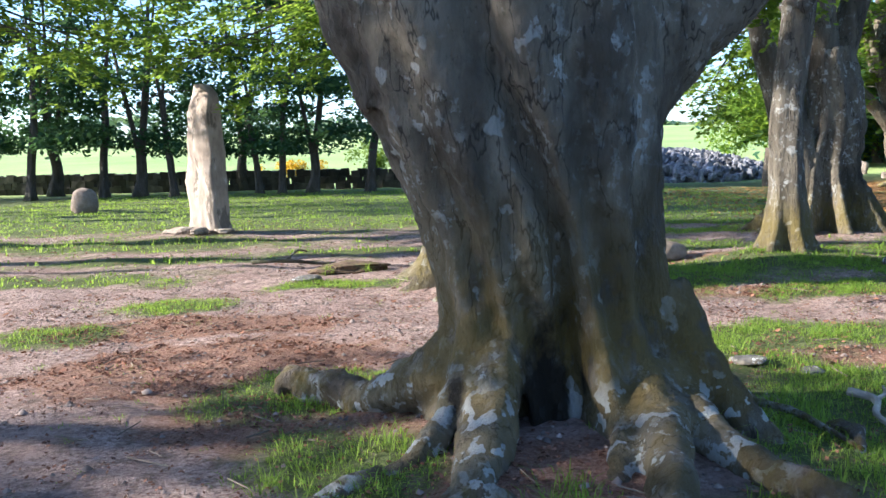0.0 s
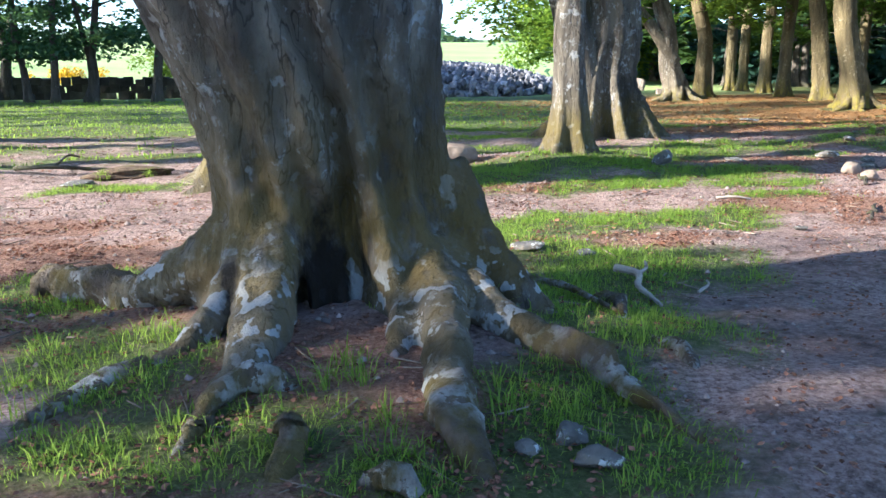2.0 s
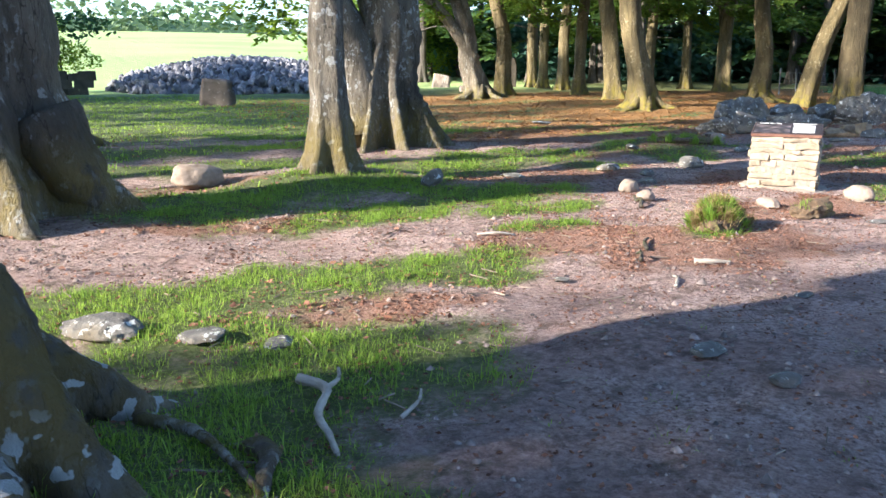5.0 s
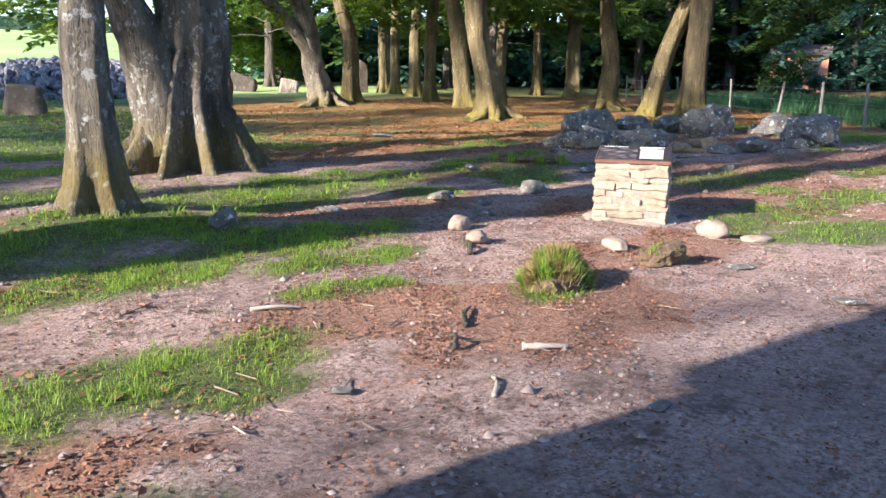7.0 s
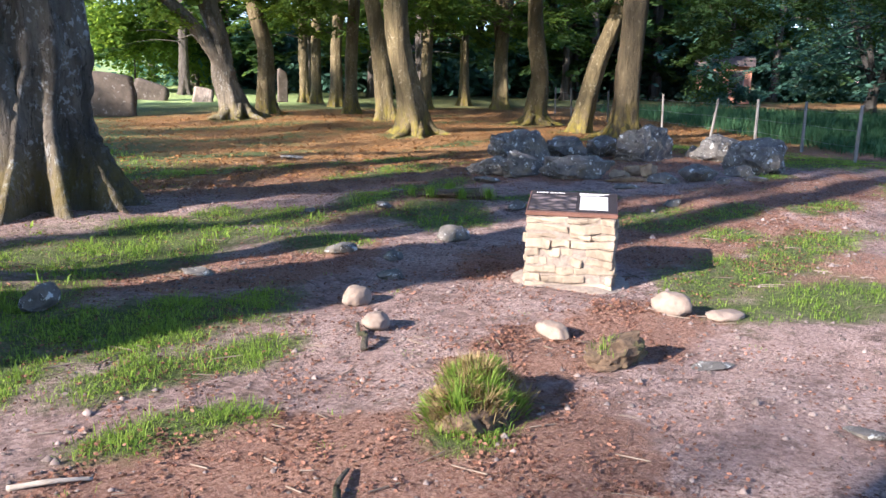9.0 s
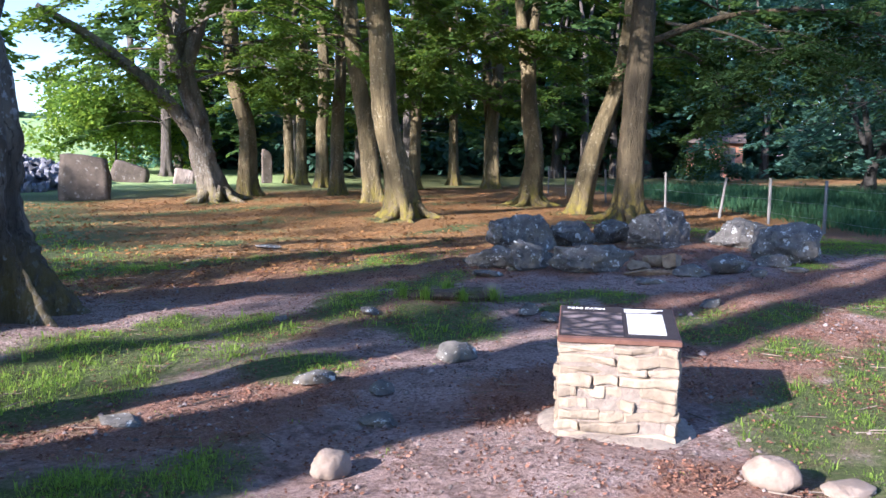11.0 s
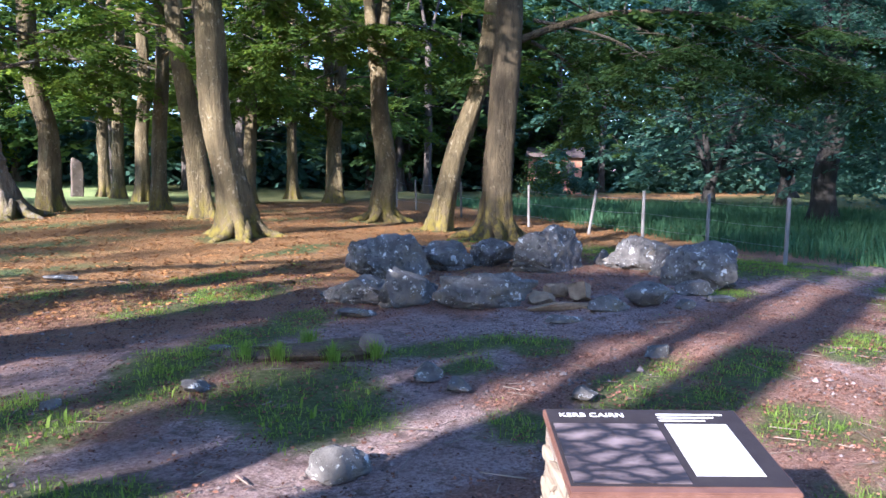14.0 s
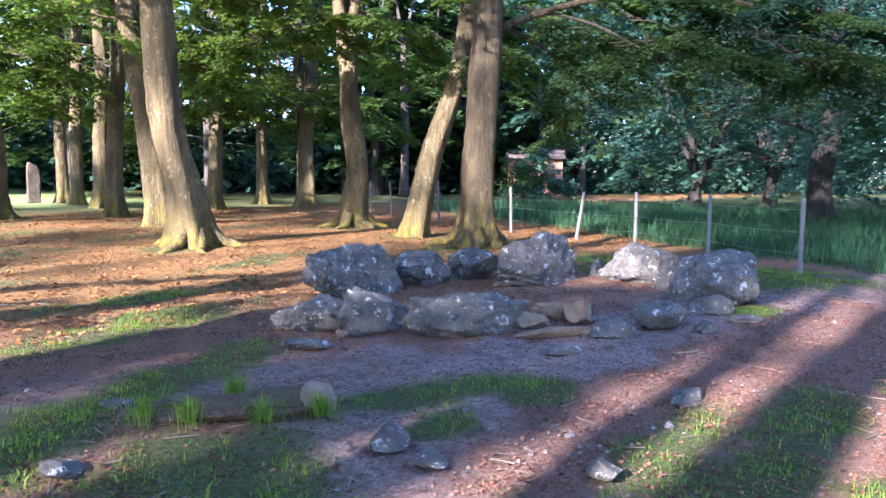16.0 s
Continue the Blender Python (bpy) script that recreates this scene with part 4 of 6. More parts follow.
# the beeches that the path goes by
make_tree("beech_tree", "slim grey-brown beech with mossy flared foot", spot(4.4, 10.55), 11, 0.235, 5.5, (0.1, 0.2), 3, (6.0, 14, 4.0), 7000, 0.2, BARK_TWIN, LEAF_LIT, 1.0, 0.28, seg=48, lobes=6,
          low=[([(0.05, 0.1, 3.0), (0.9, 0.2, 4.0), (2.2, 0.4, 5.2)], 0.2)])
make_tree("beech_tree", "broad twin-stemmed grey beech with ridged mossy foot", spot(6.5, 14.2), 12, 0.60, 3.0, (0.15, 0.1), 3, (5.5, 16, 4.5), 5000, 0.22, BARK_TWIN, LEAF_LIT, 1.1, 0.6, seg=84, lobes=11,
          low=[([(-0.25, -0.1, 0.3), (-0.55, -0.1, 1.6), (-1.0, 0.0, 3.0), (-1.7, 0.2, 6)], 0.42)])
make_tree("beech_tree", "broad dark mossy beech beside the path", spot(0.8, 9.3), 13, 0.84, 4.3, (-0.1, 0.0), 0, (9.0, 15, 4.0), 5000, 0.2, BARK_TWIN, LEAF_LIT, 0.6, 0.45, seg=72, lobes=8, roots=4, reach=0.9, twist=0.05, limb_spread=0.1,
          low=[([(0, -0.35, 3.4), (0, -0.27, 6), (0.1, -0.27, 9), (0.2, -0.3, 14)], 0.42), ([(0, 0.38, 3.4), (0, 0.56, 6), (0, 0.6, 9), (0.1, 0.8, 14)], 0.22)])
make_tree("beech_tree", "pale straight beech on the lawn edge", spot(1.4, 16.8), 14, 0.42, 5.0, (-0.3, 0.0), 3, (7.2, 15, 4.2), 4500, 0.2, BARK, LEAF_LIT, 0.9, 0.35, roots=6, reach=1.0)

# boughs over the lawn
make_tree("beech_tree", "beech with bright low boughs beside the lawn", spot(-12.5, 15.0), 15, 0.42, 5.0, (0.3, 0.1), 3, (5.4, 7.6, 2.2), 2000, 0.16, BARK, LEAF_LIT, clumps=30)


def bough(x, y, z, tip, seed, n=3000, leaf=0.11, mat=None, label="hanging sunlit bough of young beech leaves", wide=0.9):
    """A long level spray of leaves with its twig."""
    t = thing("beech_bough", label, "bough", (x, y, z), group="hanging boughs")
    rng = np.random.default_rng(seed)
    tip = Vector(tip)
    v, f = tube([(0, 0, 0), tip * 0.5 + Vector((0, 0, 0.25)), tip], [0.05, 0.03, 0.008], 6, seed)
    part("branch", mesh_of("branch", v, f, BARK_DARK), t)
    lines = []
    for k in range(14):
        o = np.array(tip) * (0.15 + 0.06 * k)
        d = np.array(tip) * 0.2 + rng.normal(0, 1, 3) * np.array([wide, wide, 0.25])
        lines.append([o, o + d * 0.5 + np.array([0, 0, 0.1]), o + d - np.array([0, 0, 0.25])])
        part("twig", mesh_of("twig", *tube(lines[-1], [0.012, 0.008, 0.003], 4, seed + k), BARK_DARK), t)
    vv, q = spray_leaves(rng, lines, n, leaf, 0.55, 18, 0.6)
    part("leaves", cards_mesh("leaves", vv, q, mat or LEAF_LIT), t)


for k, (x, y, z, tip) in enumerate([(1.0, 16.6, 4.9, (-3.2, -1.2, -1.5)), (0.9, 16.7, 5.4, (-4.6, 0.5, -1.6)),
                                    (0.9, 16.7, 5.2, (-5.6, -1.5, -1.9)), (0.9, 16.7, 5.6, (-6.6, -0.6, -1.2)), (0.9, 16.7, 5.6, (-5.2, 0.6, -1.3)), (-12.2, 14.9, 5.2, (6.0, -1.4, -1.7)), (-12.2, 15.0, 5.6, (6.2, 0.2, -2.0)), (-12.2, 14.9, 5.4, (5.8, -0.8, -1.1)), (-12.2, 15.0, 6.0, (6.8, -0.4, -1.4)),
                                    (6.4, 14.3, 4.9, (-0.9, 3.2, -2.2)), (6.5, 14.3, 5.2, (0.2, 4.2, -2.0)), (4.6, 10.7, 4.6, (-0.4, 2.8, -1.0))]):
    bough(x, y, z, tip, 200 + k)

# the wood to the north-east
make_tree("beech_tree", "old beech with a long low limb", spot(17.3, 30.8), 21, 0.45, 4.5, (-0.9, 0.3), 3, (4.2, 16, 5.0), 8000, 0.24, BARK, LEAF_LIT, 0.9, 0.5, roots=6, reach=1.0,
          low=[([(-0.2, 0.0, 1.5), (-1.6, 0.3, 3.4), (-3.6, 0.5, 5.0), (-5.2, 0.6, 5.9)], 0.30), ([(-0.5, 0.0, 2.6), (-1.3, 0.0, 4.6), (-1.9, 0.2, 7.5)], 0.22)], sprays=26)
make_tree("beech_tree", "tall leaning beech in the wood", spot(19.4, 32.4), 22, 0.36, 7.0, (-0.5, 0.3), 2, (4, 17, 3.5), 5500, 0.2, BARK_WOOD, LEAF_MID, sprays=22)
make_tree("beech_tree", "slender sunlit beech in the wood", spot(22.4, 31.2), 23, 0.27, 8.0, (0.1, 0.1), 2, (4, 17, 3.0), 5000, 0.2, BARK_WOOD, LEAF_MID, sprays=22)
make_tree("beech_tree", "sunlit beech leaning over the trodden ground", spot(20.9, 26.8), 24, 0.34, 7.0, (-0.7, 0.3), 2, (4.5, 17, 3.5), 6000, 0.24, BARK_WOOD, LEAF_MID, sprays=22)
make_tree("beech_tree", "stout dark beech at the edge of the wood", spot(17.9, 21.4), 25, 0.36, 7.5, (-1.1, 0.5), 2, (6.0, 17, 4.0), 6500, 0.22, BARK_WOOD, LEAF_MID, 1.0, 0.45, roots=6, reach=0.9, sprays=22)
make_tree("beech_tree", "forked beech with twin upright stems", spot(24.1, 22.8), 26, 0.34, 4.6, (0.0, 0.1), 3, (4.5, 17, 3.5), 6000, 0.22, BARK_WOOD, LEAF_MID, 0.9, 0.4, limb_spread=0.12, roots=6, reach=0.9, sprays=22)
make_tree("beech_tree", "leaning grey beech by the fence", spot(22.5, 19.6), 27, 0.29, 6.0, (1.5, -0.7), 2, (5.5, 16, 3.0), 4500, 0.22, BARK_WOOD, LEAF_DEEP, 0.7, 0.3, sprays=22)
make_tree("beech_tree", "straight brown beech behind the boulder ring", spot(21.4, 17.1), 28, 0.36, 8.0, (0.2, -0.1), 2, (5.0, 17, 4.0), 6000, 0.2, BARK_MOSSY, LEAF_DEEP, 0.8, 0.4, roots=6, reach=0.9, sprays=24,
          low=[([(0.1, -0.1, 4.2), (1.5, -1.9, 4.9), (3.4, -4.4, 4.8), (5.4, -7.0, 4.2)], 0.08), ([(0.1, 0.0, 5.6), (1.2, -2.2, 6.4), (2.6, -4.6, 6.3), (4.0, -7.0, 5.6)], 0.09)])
WOOD = [(26.5, 40.5, 0.34, 31), (27.1, 42.6, 0.32, 32), (25.6, 37.2, 0.36, 33), (28.2, 33.8, 0.34, 34), (33.5, 37.0, 0.32, 35), (31.9, 32.6, 0.44, 36), (32.6, 33.4, 0.34, 37)]
for x, y, r, s in WOOD:
    make_tree("beech_tree", "tall woodland beech with bare lower trunk", spot(x, y), s, r * 0.85, 7.5, (random.uniform(-0.5, 0.5), random.uniform(-0.3, 0.3)), 2, (3.5, 17, 3.4), 5500, 0.24, BARK_WOOD, LEAF_MID, sprays=22)
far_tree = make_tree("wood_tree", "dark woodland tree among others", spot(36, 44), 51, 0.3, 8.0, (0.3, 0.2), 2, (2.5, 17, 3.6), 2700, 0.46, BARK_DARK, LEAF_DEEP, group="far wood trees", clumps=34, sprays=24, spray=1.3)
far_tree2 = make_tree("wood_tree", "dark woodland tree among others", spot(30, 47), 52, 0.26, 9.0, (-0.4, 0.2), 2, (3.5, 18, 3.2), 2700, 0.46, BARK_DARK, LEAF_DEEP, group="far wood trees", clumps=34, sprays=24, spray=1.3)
rng = random.Random(77)
for i in range(38):
    f = rng.uniform(0, 1)
    x, y = 26 + 40 * f + rng.uniform(-3, 3), 55 - 22 * f + rng.uniform(-4, 14)
    if abs((x - 7) * 0.498 - (y - 7.5) * 0.867) < 3.5 and x < 60:
        continue
    copy_thing(rng.choice((far_tree, far_tree2)), pose(*spot(x, y), 0, 0, rng.uniform(0, 360)) @ Matrix.Scale(rng.uniform(0.8, 1.15), 4))

# layered boughs hanging into the wood's edge
for k, (x, y, z, tip) in enumerate([(17.4, 21.7, 6.2, (2.6, 0.6, -1.2)), (17.2, 21.6, 6.4, (-2.4, 1.2, -1.0)), (20.4, 27.0, 5.6, (2.8, -1.2, -1.1)), (24.0, 22.8, 5.4, (-2.6, 1.0, -0.9)),
                                    (24.2, 22.8, 5.6, (1.8, -2.4, -1.1)), (17.0, 30.8, 5.2, (2.8, -1.0, -1.3)), (19.2, 32.4, 5.0, (2.6, -1.2, -1.0)), (22.5, 31.2, 5.2, (2.4, -1.6, -1.2)),
                                    (25.6, 37.0, 5.4, (2.6, -2.0, -1.5)), (28.2, 33.6, 5.2, (2.2, -2.2, -1.4)), (31.9, 32.4, 5.6, (-2.2, 1.2, -1.6)), (33.0, 36.5, 5.6, (2.4, -2.4, -1.6))]):
    bough(x, y, z + 0.3, tip, 300 + k, 4200, 0.13, LEAF_MID, "layered green beech bough in the wood", 1.2)
for k, (x, y, z, tip) in enumerate([(21.9, 16.6, 5.0, (2.0, -2.6, -1.2)), (22.6, 15.6, 5.2, (2.6, -2.2, -1.5)), (23.6, 14.4, 5.3, (1.6, -2.8, -1.6)), (24.4, 13.2, 5.2, (2.2, -2.6, -1.7)),
                                    (25.4, 11.8, 5.0, (1.4, -3.0, -1.8)), (23.2, 15.2, 6.4, (2.8, -2.4, -1.2)), (24.6, 12.8, 6.2, (2.4, -3.0, -1.5)), (22.2, 16.8, 4.6, (2.8, -0.8, -1.5)),
                                    (26.4, 10.4, 4.8, (2.6, -2.4, -1.4)), (26.0, 10.8, 6.0, (1.0, -3.4, -1.6))]):
    bough(x, y, z, tip, 330 + k, 6400, 0.098, LEAF_DEEP if k < 4 or k == 7 else LEAF_BLUE_HAZE, "dark hanging beech bough over the meadow fence", 1.3)

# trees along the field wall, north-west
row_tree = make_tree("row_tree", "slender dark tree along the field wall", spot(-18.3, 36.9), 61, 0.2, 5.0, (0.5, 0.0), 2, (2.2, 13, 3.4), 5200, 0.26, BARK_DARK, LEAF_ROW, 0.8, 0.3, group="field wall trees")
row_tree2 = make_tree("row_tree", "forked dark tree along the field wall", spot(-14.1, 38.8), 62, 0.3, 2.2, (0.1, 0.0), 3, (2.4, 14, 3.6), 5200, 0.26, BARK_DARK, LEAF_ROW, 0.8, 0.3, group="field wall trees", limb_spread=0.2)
for k, (x, y, s) in enumerate([(-21.7, 38.5, 1), (-15.6, 38.3, 1.05), (-12.2, 37.9, 0.9), (-8.5, 38.8, 0.85), (-7.3, 38, 0.85), (-3.3, 38.5, 1.1), (-26, 39, 1.1), (-31, 38, 1)]):
    copy_thing(row_tree, pose(*spot(x, y), 0, 0, k * 77) @ Matrix.Scale(s, 4))
for k, (x, y, s) in enumerate([(-6.0, 38.8, 0.9), (-19.5, 42, 1.1), (-24, 42, 1.2), (-10.5, 44, 1.0), (1.0, 39.5, 1.0)]):
    copy_thing(row_tree2, pose(*spot(x, y), 0, 0, k * 99) @ Matrix.Scale(s, 4))

# unseen beeches, added west and south so that their shade lies over the path
shade_tree = make_tree("beech_tree", "unseen tall beech west of the path, placed for its shade", spot(-12, 1.9), 71, 0.45, 6, (0.1, 0.1), 3, (4.2, 7.2, 2.6), 4600, 0.28, BARK, LEAF_DEEP, clumps=44, flat=0.8)
for k, (x, y, s) in enumerate([(-13, -2.0, 1.15), (-11, -7, 1.1), (-4.5, -5.5, 1.0)]):
    copy_thing(shade_tree, pose(*spot(x, y), 0, 0, k * 70) @ Matrix.Scale(s, 4))
make_tree("beech_tree", "unseen thin-leaved beech west of the path, placed for its shade", spot(-13, 1.2), 78, 0.3, 7, (0.1, 0.1), 3, (7.0, 10.5, 2.5), 3200, 0.28, BARK, LEAF_DEEP, clumps=40, flat=0.8)

# narrow and high crowns added out of view to shade ring and path
high_tree = make_tree("beech_tree", "unseen high-crowned beech west of the path, placed to shade the ring", spot(-9.5, 12.1), 72, 0.33, 8.5, (0.1, 0.1), 3, (8.6, 15, 2.3), 8000, 0.26, BARK, LEAF_DEEP, clumps=44, flat=0.8)
make_tree("beech_tree", "unseen beech with a high crown south-west of the path, placed for its shade", spot(-12, 4.2), 74, 0.2, 9.5, (0.1, 0.1), 3, (11.5, 18, 2.4), 7000, 0.26, BARK, LEAF_DEEP, clumps=40, flat=0.8)
make_tree("beech_tree", "unseen slim beech with a narrow high crown, placed for its shade", spot(-12, 11.02), 75, 0.1, 8.6, (0.0, 0.0), 2, (8.9, 13.0, 0.68), 9000, 0.2, BARK, LEAF_DEEP, clumps=100, flat=0.8, twist=0.03, limb_spread=0.06)
make_tree("beech_tree", "unseen sparse beech west of the path, placed to dapple the light", spot(-15, 3.0), 79, 0.16, 8, (0.0, 0.0), 3, (7.6, 13.0, 2.2), 2600, 0.2, BARK, LEAF_DEEP, clumps=90, flat=0.8)
# thin crowns added out of view to break up light on the wood floor
thin_tree = make_tree("beech_tree", "unseen thin-crowned beech west of the lawn, placed to dapple the wood floor", spot(-16, 21.6), 73, 0.3, 8.5, (0.1, 0.1), 3, (8.5, 20, 3.2), 3600, 0.26, BARK, LEAF_DEEP, clumps=18, flat=0.6)
for k, (x, y) in enumerate([(-17, 26.5), (-18, 23.4), (-19.5, 30), (-21.5, 34), (-27, 24.8)]):
    copy_thing(thin_tree, pose(*spot(x, y), 0, 0, 80 + 95 * k))

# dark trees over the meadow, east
meadow_tree = make_tree("meadow_tree", "low spreading dark tree in the meadow", spot(45, 21), 81, 0.3, 1.5, (0.2, 0.0), 4, (1.6, 12, 6.5), 7000, 0.27, BARK_SHADE, LEAF_BLUE_HAZE, group="meadow trees", limb_spread=0.45, sprays=44, spray=1.2)
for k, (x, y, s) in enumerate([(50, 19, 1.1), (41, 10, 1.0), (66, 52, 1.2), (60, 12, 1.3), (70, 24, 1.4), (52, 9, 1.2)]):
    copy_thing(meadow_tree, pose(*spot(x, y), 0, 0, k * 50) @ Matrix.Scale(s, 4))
near_dark = make_tree("meadow_tree", "dark overhanging tree by the fence", spot(31, 8.5), 82, 0.4, 4, (0.3, 0.0), 3, (2.9, 13, 6.0), 26000, 0.118, BARK_SHADE, LEAF_BLUE_HAZE, group="meadow trees", sprays=60, spray=1.1)
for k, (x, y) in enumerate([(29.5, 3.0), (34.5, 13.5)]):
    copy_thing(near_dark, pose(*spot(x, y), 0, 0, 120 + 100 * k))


# ---------------------------------------------------------------- stones
def rock_mesh(name, size, seed, mat, sub=4, rough=0.22, flat=0.55):
    """A weathered boulder, half sunk; size is its whole length, width and height."""
    bm = bmesh.new()
    bmesh.ops.create_icosphere(bm, subdivisions=sub, radius=1)
    off = Vector((seed * 3.1, seed * 1.7, seed * 2.3))
    rng = random.Random(seed)
    cuts = []
    for _ in range(9):
        nrm = Vector((rng.gauss(0, 1), rng.gauss(0, 1), rng.gauss(0.1, 0.8))).normalized()
        cuts.append((nrm, rng.uniform(flat, flat + 0.3)))
    for v in bm.verts:
        p = v.co.copy()
        q = Vector([math.copysign(abs(c) ** 0.86, c) for c in p]) * (1 + rough * 1.2 * noise.noise(p * 1.1 + off))
        for nrm, h in cuts:
            over = q.dot(nrm) - h
            if over > 0:
                q -= nrm * over * 0.95
        q *= 1 + rough * 0.5 * noise.noise(p * 2.7 + off) + rough * 0.3 * noise.noise(p * 6 + off) + rough * 0.16 * noise.noise(p * 14 + off)
        v.co = Vector((q.x * size[0] / 1.55, q.y * size[1] / 1.55, q.z * size[2] * (0.7 if q.z > 0 else 0.45)))
    me = bpy.data.meshes.new(name)
    bm.to_mesh(me)
    bm.free()
    me.polygons.foreach_set("use_smooth", [True] * len(me.polygons))
    me.set_sharp_from_angle(angle=radians(38))
    me.materials.append(mat)
    return me


def rock(name, label, x, y, size, seed, mat, rz=0.0, up=0.0, group="", sub=4, rough=0.22, tilt=0.0, category="stone"):
    ob = new(name, rock_mesh(name, size, seed, mat, sub, rough * (0.6 if mat is STONE_WARM else 1.0), 0.86 if mat is STONE_WARM else 0.52))
    ob.matrix_world = pose(x, y, float(height(x, y)) + size[2] * 0.36 + up, tilt, 0, rz)
    return tagged(ob, label, category, group)


# the ring of boulders: x, y, length, width, height, turn
RING = [(15.1, 14.65, 0.82, 0.62, 0.6, -25), (16.3, 14.65, 0.72, 0.45, 0.40, -30), (17.15, 14.3, 0.66, 0.45, 0.42, -40), (16.95, 13.2, 0.92, 0.68, 0.64, -40),
        (17.95, 12.2, 0.85, 0.5, 0.48, -50), (17.5, 11.5, 0.5, 0.5, 0.42, -60), (16.9, 10.75, 0.82, 0.55, 0.5, -45), (13.3, 13.55, 0.72, 0.5, 0.32, -35),
        (13.25, 12.75, 0.58, 0.4, 0.38, -42), (13.65, 12.0, 0.72, 0.36, 0.32, -42)]
for k, (x, y, a, b, c, turn) in enumerate(RING):
    rock("boulder", "lichen-spotted grey boulder in the ring cairn kerb", x, y, (a * 1.06, b, c * 1.08), 3 + k * 1.37, STONE_GREY, turn, up=-0.08 * c, group="ring boulders", sub=5, rough=0.32)
SMALL_RING = [(14.42, 11.8, 0.34, 0.26, 0.2, 0), (14.85, 11.85, 0.26, 0.24, 0.2, 0), (14.85, 11.5, 0.38, 0.28, 0.24, 20), (14.2, 11.35, 0.66, 0.28, 0.1, -35),
              (14.45, 10.95, 0.44, 0.24, 0.2, -30), (15.05, 10.75, 0.52, 0.34, 0.26, -40), (16.0, 10.55, 0.42, 0.3, 0.18, -30), (15.1, 10.35, 0.26, 0.2, 0.1, 0),
              (15.85, 10.2, 0.34, 0.22, 0.08, 0), (18.1, 12.85, 0.3, 0.2, 0.26, 0), (12.62, 12.95, 0.4, 0.25, 0.09, -30),
              (13.7, 11.1, 0.4, 0.25, 0.08, -30), (12.95, 9.75, 0.26, 0.2, 0.1, 0)]
for k, (x, y, a, b, c, turn) in enumerate(SMALL_RING):
    warm = k in (0, 1, 2, 3)
    rock("stone", "small sunlit tan stone in the ring" if warm else "small grey stone in the ring", x, y, (a, b, c), 30 + k * 1.9, STONE_TAN if warm else STONE_GREY, turn, group="ring stones", up=-0.1 * c)
# the standing stone and its neighbours
PATH_STONES = [(7.2, 8.55, 0.27, 0.22, 0.18), (6.95, 7.95, 0.26, 0.22, 0.13), (7.78, 7.1, 0.32, 0.2, 0.13), (8.85, 6.92, 0.34, 0.26, 0.2), (9.1, 6.62, 0.34, 0.24, 0.08),
               (2.9, 10.85, 0.7, 0.5, 0.34), (8.36, 9.65, 0.3, 0.22, 0.10), (7.95, 9.1, 0.36, 0.26, 0.10), (8.07, 10.1, 0.36, 0.26, 0.14), (9.4, 10.0, 0.44, 0.32, 0.2),
               (11.1, 10.75, 0.44, 0.28, 0.15), (11.02, 10.4, 0.26, 0.2, 0.12), (6.65, 10.1, 0.4, 0.3, 0.06), (9.75, 11.7, 0.32, 0.24, 0.1), (5.25, 9.55, 0.34, 0.26, 0.24),
               (11.4, 9.6, 0.26, 0.2, 0.14), (7.85, 5.07, 0.26, 0.2, 0.06), (1.5, 5.62, 0.6, 0.3, 0.16)]
PATH_PEBBLES = [(1.95, 5.25, 0.3, 0.2, 0.08), (2.3, 5.05, 0.24, 0.14, 0.05), (4.14, 3.6, 0.2, 0.16, 0.07), (4.12, 4.05, 0.26, 0.18, 0.06), (1.12, 2.45, 0.14, 0.12, 0.1),
                (1.15, 2.27, 0.16, 0.12, 0.1), (0.95, 2.4, 0.12, 0.1, 0.06), (4.32, 5.6, 0.12, 0.1, 0.06), (8.15, 6.15, 0.32, 0.16, 0.05), (-1.6, 9.55, 0.4, 0.25, 0.1),
                (-0.3, 10.9, 0.45, 0.3, 0.12), (10.5, 12.4, 0.2, 0.16, 0.08), (9.0, 12.2, 0.2, 0.15, 0.08), (12.2, 18.1, 0.5, 0.3, 0.12), (5.4, 4.6, 0.14, 0.1, 0.05)]
for k, (x, y, a, b, c) in enumerate(PATH_PEBBLES):
    rock("stone", "low grey stone showing through the earth", x, y, (a * 0.8, b * 0.8, c * 0.6), 120 + k * 1.3, STONE_GREY, k * 65, group="small stones", sub=3)
for k, (x, y, a, b, c) in enumerate(PATH_STONES):
    warm = k < 6
    rock("stone", "rounded pale stone half sunk in the path" if warm else "grey stone half sunk in the earth", x, y, (a * 0.66, b * 0.66, c * 0.75), 60 + k * 2.3, STONE_WARM if warm else STONE_GREY, k * 40, group="path stones")


